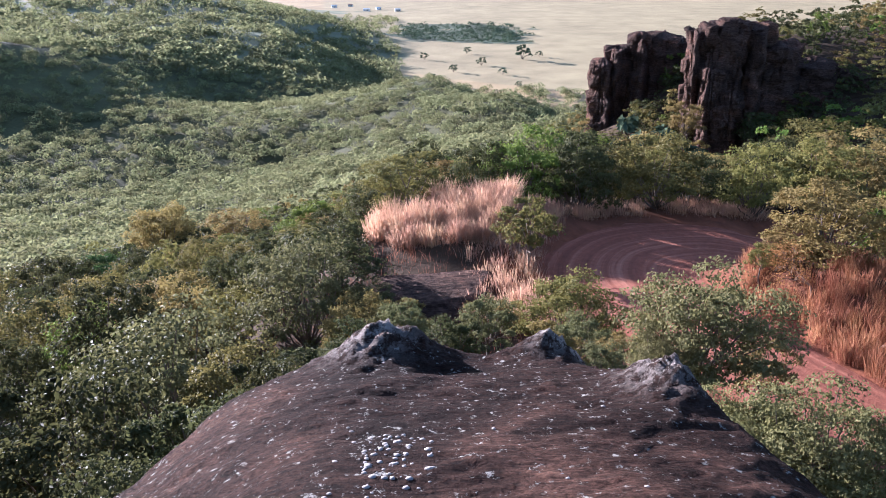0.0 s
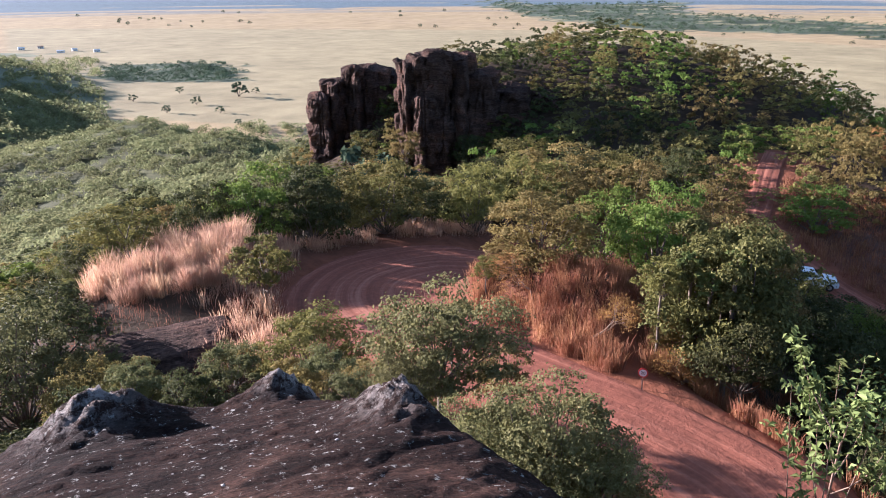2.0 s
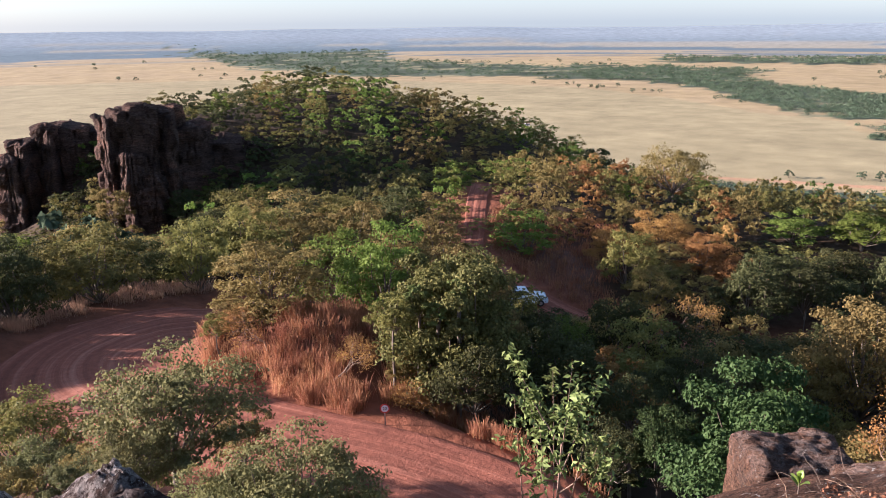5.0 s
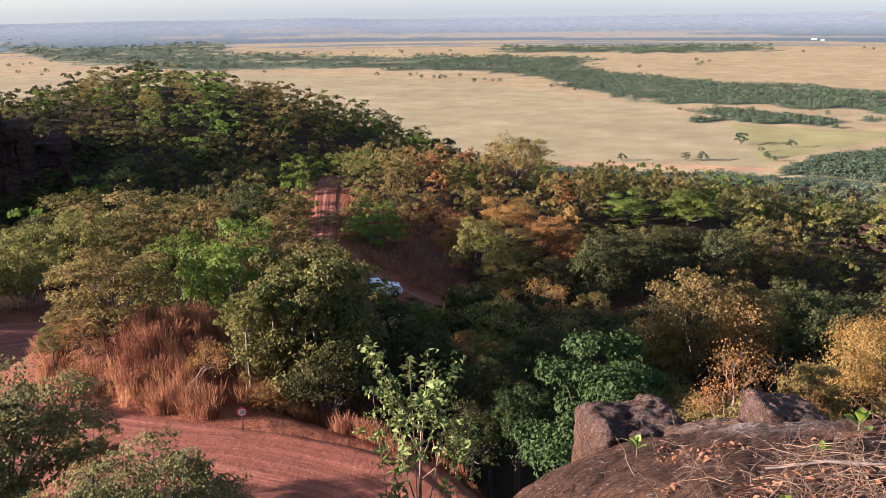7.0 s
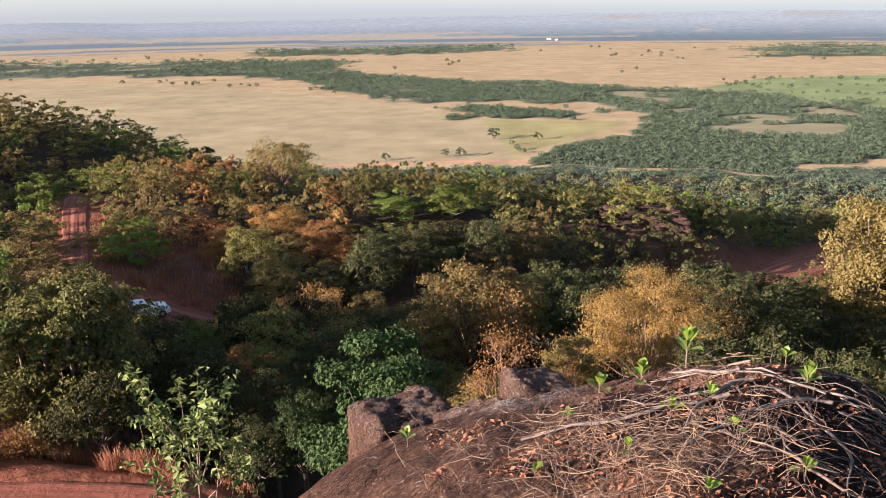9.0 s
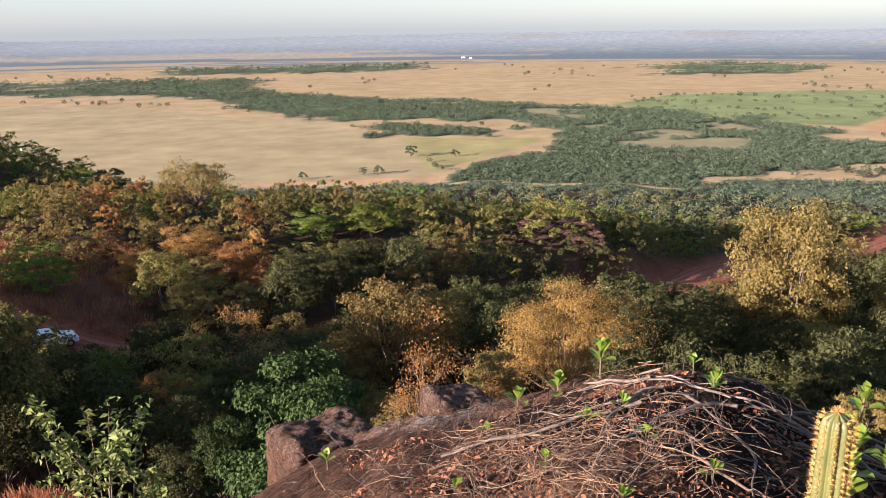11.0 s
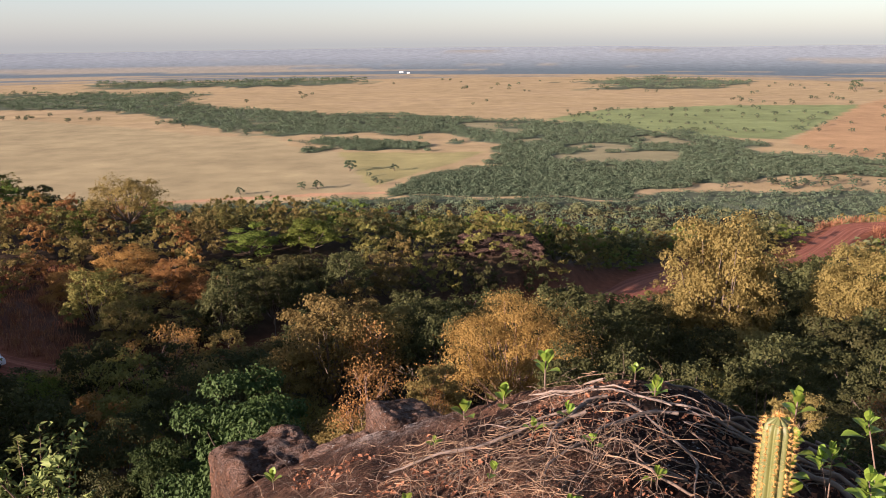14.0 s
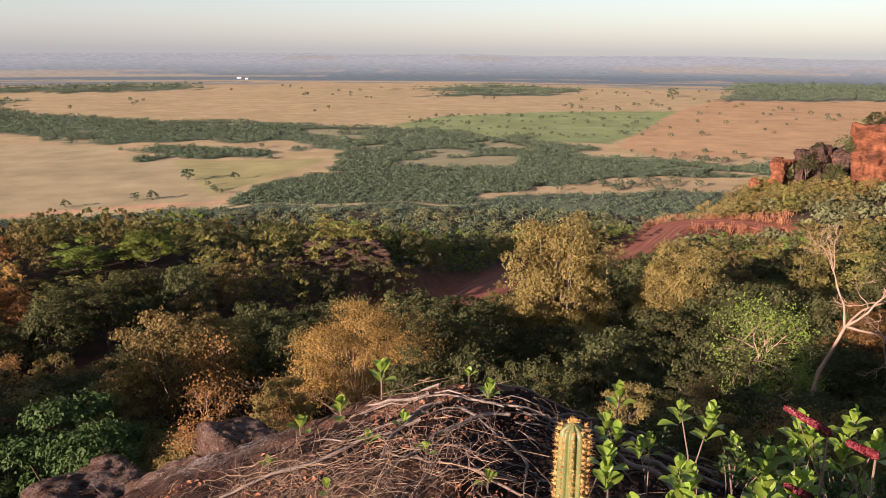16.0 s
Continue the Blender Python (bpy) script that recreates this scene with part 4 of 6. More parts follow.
bare = bare_tree("bare_tree", "tall leafless tree with pale twisted limbs", rng, 5, 0.52, BARK_BARE, 7, 0.085)
half_bare = bare_tree("pale_limbed_tree", "pale-limbed tree with green leaves at its tips", rng, 4, 0.6, BARK_BARE, 6, 0.08, LEAF_FRESH, 0.1)
vine_patch = tree_kind("vine", "hanging vine with pale green leaves over a dark tree", rng, 3, 2.2, LEAF_PALE, 12, 240, 0.15, 0.0, 0.03, category="vine")
PARK += [russet, verge, vine_patch, one, golden, vine_bush, lush, tall_tree, spread, fresh, dry_shrub, dead_tree, bare, half_bare]
bpy.context.view_layer.update()

# Dark SH_DEEP leaves in the gully and on the right slope stand for shade.
for k, *where in (
        (one, 19.8, 13.5, 21.5, 13), (one, 28.6, 10.5, 28.2, 14), (one, 23.6, 10.5, 29.5, 11), (one, 32.5, 10, 31.5, 10), (SH_OLIVE, 28.5, 11.5, 31, 9), (SH_SAGE, 25, 12, 30, 8), (one, 17.2, 12.5, 25.5, 7), (SH_OLIVE, 31, 9.5, 36.5, 12), (SH_SAGE, 10.5, 23, 25.3, 5), (SH_OLIVE, 14.5, 22, 26, 5), (SH_GREEN, 17, 20, 26.5, 5), (SH_SAGE, 3.5, 25, 24.2, 5), (SH_DEEP, -7, 21, 25.8, 6), (SH_OLIVE, 24.5, 21, 25.5, 5), (SH_GREEN, 107.5, 10, 23, 6), (SH_OLIVE, 112, 9, 22.4, 6), (SH_GREEN, 119, 9, 21.5, 7), (SH_OLIVE, 123, 10, 20.5, 8), (dry_shrub, 110.4, 10, 20.5, 4), (SH_DEEP, 104, 10, 24.4, 5), (dry_shrub, 114.6, 9.5, 20, 4), (SH_OLIVE, 8.5, 20, 25.9, 4.5), (SH_SAGE, 12.5, 19, 27, 4), (OLIVE_, 27.4, 38, 14.5, 9), (SH_OLIVE, 25.5, 37, 17.5, 4), (OLIVE_TREE[0], 28, 66, 11.2, 8.5),
        (OLIVE_TREE[1], 33.5, 60, 12.2, 6), (vine_bush, 40.4, 32, 15.7, 12), (SH_DEEP, 42.5, 29, 22, 6), (verge, 36.2, 30.3, 18.6, 3.6), (SH_OLIVE, 24.2, 36.5, 18.4, 3.0), (verge, 23.2, 35.5, 19.2, 2.2), (vine_patch, 38.2, 30.9, 18.0, 2.4), (vine_patch, 39.6, 30.6, 19.3, 1.8), (vine_patch, 41.2, 30.4, 17.6, 1.6), (OLIVE_, 36.4, 43, 14.3, 7), (OLIVE_, 42, 41, 15.3, 6), (OLIVE_TREE[0], 39.5, 56, 13.2, 5), (verge, 6.5, 37, 17.3, 4.8), (MID_TREE[1], -1.3, 62, 13.4, 6), (MID_TREE[1], 5.3, 58, 14.3, 6),
        (SAGE, -11, 32, 18.6, 9), (SH_OLIVE, -2.6, 30, 24.6, 4), (SH_GREEN, 2.6, 29.5, 25.0, 3.6), (SH_SAGE, -5.6, 31.5, 23.2, 4), (SH_OLIVE, 5.2, 30, 24.4, 3), (SH_DEEP, 0.5, 22, 25.5, 5), (SH_DEEP, -14, 17, 27.5, 8), (SH_SAGE, -3.5, 24, 24.5, 4), (SAGE, -22, 24, 22, 14), (SH_DEEP, -28, 19, 25.5, 15), (SH_DEEP, -20, 14, 29.5, 12), (SH_DEEP, -26, 12.5, 32, 14), (SH_GREEN, -16.5, 20, 26.2, 9),
        (spread, 56.2, 106, 8.0, 6), (russet, 52.4, 80, 13.9, 4.6), (russet, 55.6, 86, 12.5, 5.6), (russet, 58.6, 80, 13.8, 4.6), (OLIVE_TREE[2], 61, 76, 15.2, 4), (MID_TREE[1], 53.2, 48, 18.7, 5.6), (fresh, 64.2, 93, 11.9, 4.6), (fresh, 68.4, 93, 11.6, 4.6),
        (dead_tree, 57.2, 54, 17.7, 6), (OLIVE_, 69.6, 38, 16.8, 8.6), (OLIVE_, 73.2, 39, 17.6, 6), (dry_shrub, 75, 37, 17.7, 5), (SH_OLIVE, 66, 36, 21, 5), (dry_shrub, 79, 28, 20.5, 5), (SH_OLIVE, 17.2, 104, 10.2, 2.6), (MID_TREE[1], 21.9, 107, 10.6, 2.6), (SH_OLIVE, 18.2, 103, 12.8, 1.8), (lush, 63.2, 21, 22.3, 12), (lush, 56.8, 25, 26, 6), (SH_DEEP, 53.2, 25, 27, 5), (SH_DEEP, 54.5, 30, 23.5, 5), (SH_DEEP, 58.5, 33, 21.5, 6),
        (dry_shrub, 71.3, 17, 21.8, 5.4), (dry_shrub, 76.6, 17, 24.2, 3), (golden, 83.4, 30, 17.0, 11.6), (SH_OLIVE, 77.5, 26, 22, 5), (tall_tree, 98, 47, 10.4, 8), (tall_tree, 106.2, 50, 12.3, 6.4), (SH_DEEP, 90.5, 22, 20.4, 8),
        (SH_DEEP, 101.5, 24, 19.3, 7), (SH_DEEP, 96, 20, 20.6, 6), (half_bare, 111.6, 17, 14.4, 8), (bare, 115.9, 16, 11.2, 9), (SH_OLIVE, 117, 8, 20.8, 7), (russet, 118.5, 24, 14.8, 5), (SH_DEEP, 107.5, 26, 18.2, 6), (dry_shrub, 31, 31, 21.3, 4), (dry_shrub, 27, 34, 18.4, 3.5), (SH_OLIVE, 37, 31, 22.3, 3.5), (dry_shrub, 39.5, 30, 24, 4), (SH_DEEP, 92.5, 34, 18.6, 6), (SH_DEEP, 87.5, 24, 20.5, 5), (SH_OLIVE, 104, 14, 21.5, 4)):
    specimen(k, *where)

KNOLL = at(0.3, 42.5)


def height_cap(x, y):
    """How tall a tree may grow where the lower road is seen over it."""
    az, r = math.degrees(math.atan2(x, y)), math.hypot(x, y)
    dep = 0
    for a0, a1, r1, d0, d1 in ((-16, -4.5, 58, 19.5, 18.8), (-7, 9, 40, 21.5, 21.5), (-4, 8.5, 32, 24.6, 24.6), (61.2, 71, 91, 14.2, 14.2), (90.2, 94.4, 105, 18.0, 14.6), (110.5, 113, 160, 11.8, 11.8), (15.8, 22.4, 100, 14.0, 14.0), (17.4, 21.0, 110, 13.6, 13.6), (10.2, 13.6, 128, 12.6, 12.6), (45.4, 51.5, 66, 19.6, 20.8), (40.8, 44.0, 78, 15.2, 15.2), (41.5, 43.7, 106, 13.2, 13.2), (21.5, 26, 112, 11.6, 10.6), (104.5, 110.5, 165, 12.4, 11.5), (102, 104.5, 140, 14.6, 13.2), (88, 97, 30, 19.5, 19.5), (97, 109, 44, 17.6, 17.0), (109, 119, 60, 14.8, 14.8)):
        if a0 < az < a1 and r < r1:
            dep = d0 + (d1 - d0) * (az - a0) / (a1 - a0)
    return EYE - r * math.tan(radians(dep)) - land(x, y)[0] if dep else 99


count = 0
for _ in range(26000):
    az, r = rng.uniform(-36, 124), 9 + 176 * math.sqrt(rng.random())
    if r > 150 and not 19 < az < 50:
        continue
    p = at(az, r)
    gap = (1.5 + 0.014 * r if r > 82 else 1.8 + 0.021 * r if r > 34 else 1.5 + 0.02 * r) * rng.uniform(0.85, 1.35)
    if math.hypot((p.x - KNOLL.x) / 6, (p.y - KNOLL.y) / 4.5) < 1 or (23 < az < 46 and 25 < r < 37) or (-6 < az < 8 and 28 < r < 38 and rng.random() < 0.7):
        continue
    if az > 104 and r < 24 or az > 86 and r < 36 or 8 < az < 46 and r < 25 or (46 <= az < 62 and r < 31) or math.hypot((az - 48.4) / 3.4, (r - 73) / 10) < 1:
        continue
    low_ = (10.5 < az < 15.8 and r > 118) or (17 < az < 21.6 and 100 < r < 124)
    if low_ and (r > 125 if az < 16 else r > 106) or 21 < az < 23.6 and 111 < r < 122:
        continue
    d = road_gap(p.x, p.y)[0][0]
    if d < (1.4 + gap * 0.3 if 39.5 < az < 45 and r > 77 else 3.4 + gap * 0.35) or not free(p.x, p.y, gap):
        continue
    if 6 < az < 24 and d < 6.5 and r < 52:
        continue
    cap = height_cap(p.x, p.y)
    if cap < 1.0:
        continue
    taken.append((p.x, p.y, gap))
    u = rng.random()
    hot = 46 < az < 63 and 50 < r < 130
    if r > 82:
        # Past 60 degrees, nearer trees get darker leaves for shade, skyline ones lighter.
        k = (6 if 48 < az < 60 and rng.random() < 0.55 else 4 + int(rng.integers(2))) if u < (0.5 if hot else 0.1) else int(rng.choice([1, 1, 3, 0, 2, 1] if az < 36 else [0, 2, 3, 4, 5, 0] if az < 48 else [1, 1, 1, 0, 2] if r < 102 and az > 60 else [0, 2, 4, 5, 1, 3]))
        h = rng.uniform(3.0, 5.4) * (0.6 if low_ else 1)
        if 16.6 < az < 20.8 and r < 119 or 10.8 < az < 13.6 and r < 136:
            h = max(1.2, min(h, EYE - r * math.tan(radians(12.9)) - land(p.x, p.y)[0]))
        far_places[k].append((p.x, p.y, min(h, cap), gap * rng.uniform(1.3, 1.7)))
    elif r < 34:
        k = NEAR_SHRUB[3 if az < -8 and rng.random() < 0.75 else rng.integers(4)] if u < 0.6 else NEAR_TREE[0 if az < -8 else rng.integers(3)]
        put_tree(k, az, r, min(cap, rng.uniform(1.8, 2.9) if u < 0.6 else rng.uniform(2.6, 3.6)), gap * rng.uniform(1.7, 2.1))
    elif u < (0.55 if hot else 0.05 if az > 86 else 0.2):
        put_tree(OLIVE_TREE[2 if 47 < az < 60 and rng.random() < 0.6 else rng.integers(2)], az, r, min(cap, rng.uniform(3.6, 5.8)), gap * rng.uniform(1.6, 2.1))
    else:
        # Darker leaf colour past 60 degrees imitates the shaded slope.
        put_tree(MID_TREE[1 if az > 60 and rng.random() < 0.88 else rng.integers(4) if rng.random() < 0.35 else rng.integers(2)], az, r, min(cap, rng.uniform(3.6, 6.2)), gap * rng.uniform(1.6, 2.1))
    count += 1
for _ in range(260):
    az, r = rng.uniform(86, 124), rng.uniform(8, 36)
    if az < 104 and r < 12 or road_gap(*at(az, r)[:2])[0][0] < 5:
        continue
    p = at(az, r)
    gap = rng.uniform(0.7, 1.3) * (1 if r < 22 else 1.7)
    if gap * 1.4 < height_cap(p.x, p.y) and free(p.x, p.y, gap):
        taken.append((p.x, p.y, gap))
        # Mostly dark-leaved shrubs, their colour standing in for shade.
        put_tree(NEAR_SHRUB[int(rng.choice([0, 3, 3, 3] if az > 104 else [3, 3, 3, 3, 0]))], az, r, gap * rng.uniform(1.0, 1.4), gap * 1.9)
for _ in range(150):
    az, r = rng.uniform(9.5, 24), rng.uniform(104, 136)
    p = at(az, r)
    if (az < 15.6 and r > 125) or (17 < az < 21.4 and r > 106):
        continue
    h = rng.uniform(2.0, 4.2)
    if 16.6 < az < 20.8 or az < 13.6:
        h = min(h, EYE - r * math.tan(radians(13.2)) - land(p.x, p.y)[0])
    far_places[int(rng.choice([0, 0, 1, 2, 3]))].append((p.x, p.y, max(h, 1.2), rng.uniform(3, 4.5)))
for az, r, n in ((112, 220, 80), (117, 228, 60), (120, 218, 40), (111, 195, 60), (114, 221, 40)):
    for _ in range(n):
        p = at(az + rng.normal() * 2.2, r + rng.normal() * 9)
        far_places[int(rng.choice([0, 2, 4, 4, 5]))].append((p.x, p.y, rng.uniform(3, 6.5), rng.uniform(4, 7)))
for k, spots in far_places.items():
    kind_ = FAR_TREE[k]
    crown = next(o for o in kind_.children if o.name.startswith("crown"))
    nv, nf = len(crown.data.vertices), len(crown.data.polygons)
    co = np.empty(nv * 3, np.float32)
    crown.data.vertices.foreach_get("co", co)
    co = co.reshape(-1, 3)
    fi = np.empty(nf * 3, np.int32)
    crown.data.polygons.foreach_get("vertices", fi)
    q = np.array(spots)
    ang = rng.uniform(0, 6.28, len(q))
    size_ = np.ptp(co, axis=0)
    sw, sh = q[:, 3] / size_[:2].max(), q[:, 2] / co[:, 2].max()
    X = (co[None, :, 0] * np.cos(ang)[:, None] - co[None, :, 1] * np.sin(ang)[:, None]) * sw[:, None] + q[:, 0:1]
    Y = (co[None, :, 0] * np.sin(ang)[:, None] + co[None, :, 1] * np.cos(ang)[:, None]) * sw[:, None] + q[:, 1:2]
    Z = co[None, :, 2] * sh[:, None] + land(q[:, 0], q[:, 1])[:, None] - 0.2
    f = (fi.reshape(1, -1, 3) + np.arange(len(q))[:, None, None] * nv).reshape(-1, 3)
    ob = mesh_object("ridge_woods", np.stack([X, Y, Z], -1).reshape(-1, 3), f, crown.data.materials[0])
    at_ = ob.data.attributes.new("tint", "FLOAT", "POINT")
    at_.data.foreach_set("value", np.repeat(rng.random(len(q)), nv).astype(np.float32))
    tagged(ob, ("green", "deep green", "green", "fresh green", "olive", "olive", "rust-brown")[k] + " trees covering the ridge and the hilltop", "woods", kind="stuff")
for az, r, h, tall, wide in ((117.2, 226, -17, 4, 6), (118.4, 229, -16, 5, 7), (120.2, 227, -15.5, 5.5, 7), (122, 230, -15, 5, 7), (116.3, 228, -26, 6.5, 6), (114.2, 230, -25, 3.5, 5), (113.6, 224, -31, 7, 6), (112.3, 224, -33, 6, 5), (115.3, 224, -34, 8, 7)):
    put_at(MID_TREE[1], at(az, r, h - 0.4), tall, wide)
print("trees", count, sum(map(len, far_places.values())))


# far woods, joined
def clumps(name, places, sizes, mat, label, per, g, leaf=0.5):
    """Crowns too far off to tell apart: each a heap of leaf sprays."""
    n = len(places)
    d_ = on_ball(g, n * per)
    d_[:, 2] = np.abs(d_[:, 2])
    s = np.repeat(sizes, per)
    p = np.repeat(places, per, 0) + d_ * (s * g.uniform(0.6, 1.0, n * per))[:, None] * [1, 1, 0.75]
    ob = mesh_object(name, *leaves(p, d_ + g.normal(size=d_.shape) * 0.35, s * leaf * g.uniform(0.7, 1.3, n * per), g, 0.9, 0.15, single=True), mat)
    hue_ = ob.data.attributes.new("tint", "FLOAT", "POINT")
    hue_.data.foreach_set("value", np.repeat(g.random(n), per * 3).astype(np.float32))
    return tagged(ob, label, "woods", kind="stuff")


def scatter(n, az0, az1, r0, r1, power=1.0):
    az = rng.uniform(az0, az1, n)
    r = r0 * (r1 / r0) ** (rng.random(n) ** power)
    return np.radians(az), r


a, r = scatter(7200, -36, 24, 128, 640, 0.8)
x, y = r * np.sin(a), r * np.cos(a)
keep = ~((np.degrees(a) > 10.5) & (r < 150))
keep &= ~(inside(x, y, PALE_FIELD))
x, y, r = x[keep], y[keep], r[keep]
clumps("valley_woods", np.c_[x, y, land(x, y) + 1.2], rng.uniform(1.6, 3.2, len(x)) * (1 + r / 900), LEAF_FAR_HAZE, "green woods filling the valley and its slopes, paled for haze", 90, rng, 0.24)
a, r = scatter(2600, -36, -3, 560, 1250)
x, y = r * np.sin(a), r * np.cos(a)
clumps("valley_woods", np.c_[x, y, land(x, y) + 1], rng.uniform(5, 9, len(x)), LEAF_FAR_HAZE, "hazy woods on the far valley hills", 50, rng, 0.3)
a, r = scatter(2600, 22, 120, 132, 560, 0.8)
x, y = r * np.sin(a), r * np.cos(a)
keep = (road_gap(x, y)[0] > 6) & ~((a < radians(50)) & (r < 182))
x, y, r = x[keep], y[keep], r[keep]
clumps("slope_woods", np.c_[x, y, land(x, y) + 1], rng.uniform(2.0, 3.4, len(x)) * (1 + r / 700), LEAF_FAR_HAZE, "woods on the lower slope towards the plain", 66, rng, 0.27)
spots = []
for name, poly in WOODS.items():
    pa = np.array(poly)
    n = {"main": 32000, "strip": 1300, "block": 4200, "ring": 700, "band": 1200, "far_band": 2600, "grove": 900, "fringe": 8500}[name]
    az, u = rng.uniform(pa[:, 0].min(), pa[:, 0].max(), n * 3), rng.random(n * 3)
    r = 1 / (1 / pa[:, 1].max() + u * (1 / pa[:, 1].min() - 1 / pa[:, 1].max()))
    x, y = r * np.sin(np.radians(az)), r * np.cos(np.radians(az))
    ok = np.flatnonzero(inside(x, y, poly, 28) & (fractal(x / 50, y / 50, 3, 41) + 0.8 * fractal(x / 160, y / 160, 2, 44) > -0.85))[:n]
    spots.append(np.c_[x[ok], y[ok]])
spots = np.vstack(spots)
r = np.hypot(*spots.T)
clumps("plain_woods", np.c_[spots, land(*spots.T) + r / 700], (1.2 + r / 600) * rng.choice([0.5, 0.7, 0.95, 1.3, 1.8], len(r), p=[0.3, 0.25, 0.22, 0.15, 0.08]), LEAF_PLAIN, "dark green gallery woods on the plain", 20, rng, 0.42)



# ---- grass ----
def grass(name, xy, tall, mat, label, g, per=14, spread_=0.35):
    """Tufts of dry grass: bent blades with thin feathery heads."""
    n = len(xy) * per
    base = np.repeat(xy, per, 0) + g.normal(size=(n, 2)) * spread_
    z = land(*base.T)
    h = np.repeat(tall, per) * g.uniform(0.5, 1.1, n)
    a = g.uniform(0, 2 * np.pi, n)
    side = np.c_[np.cos(a), np.sin(a), 0 * a]
    bend = np.c_[g.normal(size=(n, 2)) * 0.24, np.ones(n)]
    w = (0.006 + 0.006 * h)[:, None]
    p0 = np.c_[base, z - 0.05]
    p1 = p0 + bend * [0.5, 0.5, 0.6] * h[:, None]
    p2 = p0 + bend * [1.5, 1.5, 1.0] * h[:, None]
    v = np.stack([p0 - side * w * 0.4, p0 + side * w * 0.4, p1 + side * w * 0.7, p1 - side * w * 0.7, p2], 1).reshape(-1, 3)
    b_ = np.arange(n)[:, None] * 5
    f = np.concatenate([b_ + [[0, 1, 2]], b_ + [[0, 2, 3]], b_ + [[3, 2, 4]]])
    return tagged(mesh_object(name, v, f.astype(int), mat), label, "grass", kind="stuff")


def spots_in(n, az0, az1, r0, r1, road_from=2.6, road_to=99):
    az, r = np.radians(rng.uniform(az0, az1, n)), rng.uniform(r0, r1, n)
    x, y = r * np.sin(az), r * np.cos(az)
    d, _ = road_gap(x, y)
    ok = (d > road_from) & (d < road_to)
    return np.c_[x, y][ok]


def tussocks(name, xy, tall, mat, label, g, per=80, spread_=0.13, wide=0.024):
    """Separate tussocks: blades that fan out of one root, bow under the wind and end in feathery plumes."""
    n = len(xy) * per
    off = g.normal(size=(n, 2))
    base = np.repeat(xy, per, 0) + off * spread_
    h = np.repeat(tall, per) * g.uniform(0.45, 1.1, n)
    lean_ = np.repeat(g.normal(size=(len(xy), 2)) * 0.07, per, 0)
    out = off * 0.08 + lean_ + g.normal(size=(n, 2)) * 0.06
    a = g.uniform(0, 2 * np.pi, n)
    side = np.c_[np.cos(a), np.sin(a), 0 * a] * (wide * g.uniform(0.4, 1.0, n))[:, None]
    p0 = np.c_[base, land(*base.T) - 0.05]
    rows_ = [p0 + np.c_[out * b_, np.full(n, z_)] * h[:, None] for b_, z_ in ((0.45, 0.5), (0.9, 0.78), (1.5, 1.0))]
    v = np.stack([p0 - side * 0.3, p0 + side * 0.3, rows_[0] + side * 0.35, rows_[0] - side * 0.35, rows_[1] + side * 0.6, rows_[1] - side * 0.6, rows_[2]], 1).reshape(-1, 3)
    b_ = np.arange(n)[:, None] * 7
    f = np.concatenate([b_ + [q] for q in ([0, 1, 2], [0, 2, 3], [3, 2, 4], [3, 4, 5], [5, 4, 6])])
    ob = mesh_object(name, v, f.astype(int), mat)
    ob.data.attributes.new("tint", "FLOAT", "POINT").data.foreach_set("value", np.repeat(g.random(len(xy)), per * 7).astype(np.float32))
    return tagged(ob, label, "grass", kind="stuff")


u = rng.random((520, 2)) * [2 * np.pi, 1]
xy = np.c_[KNOLL.x + np.cos(u[:, 0]) * 4.4 * np.sqrt(u[:, 1]), KNOLL.y + 0.6 + np.sin(u[:, 0]) * 4.2 * np.sqrt(u[:, 1])]
xy = xy[fractal(*(xy / 1.5).T, 2, 63) > -0.3]
tussocks("grass_stand", xy, rng.uniform(0.7, 1.9, len(xy)) * np.interp(xy[:, 1] - KNOLL.y, [-3.5, 3.5], [0.65, 1.15]), GRASS_DRY, "tall pinkish dry grass glowing on the knoll", rng, 90, 0.16, 0.021)
xy = np.vstack([spots_in(1000, 0, 24, 40, 54, 5.0, 7.6), spots_in(200, 2, 10, 30, 42, 4.2, 8)])
tussocks("roadside_grass", xy, rng.uniform(0.4, 1.0, len(xy)), GRASS_DRY, "dry straw-coloured grass along the bend of the road", rng, 44, 0.2)
xy = np.vstack([spots_in(1500, 22, 47, 24, 40, 3.0, 12), spots_in(420, 29, 47, 25, 32, 2.7, 6), spots_in(120, 42, 60, 20, 26, 3.2, 6)])
xy = xy[fractal(*(xy / 1.6).T, 3, 61) > -0.08]
tussocks("bank_grass", xy, rng.uniform(0.35, 1.05, len(xy)), GRASS_RED, "rust-red dry grass covering the road bank", rng, 70, 0.12, 0.02)
xy = spots_in(700, 43.5, 53, 64, 92, 2.6)
tussocks("clearing_grass", xy, rng.uniform(0.5, 1.3, len(xy)), GRASS_RED, "sparse brown grass on the bare red clearing", rng, 22, 0.2, 0.035)
xy = spots_in(1500, 38, 112, 55, 190, 2.8, 6.5)
grass("roadside_grass", xy, rng.uniform(0.6, 1.4, len(xy)), GRASS_RED, "brown dry grass beside the lower road", rng, 6)
xy = spots_in(700, 103.5, 113, 158, 188, 2.8, 10)
tussocks("bank_grass", xy, rng.uniform(0.6, 1.8, len(xy)), GRASS_RED, "sunlit red-brown grass on the bank of the far bend", rng, 20, 0.35, 0.07)
xy = spots_in(900, -14, 10, 15, 40, 3.2)
grass("scrub_grass", xy, rng.uniform(0.4, 0.9, len(xy)), GRASS_RED, "brown dry grass between the shrubs", rng, 8)

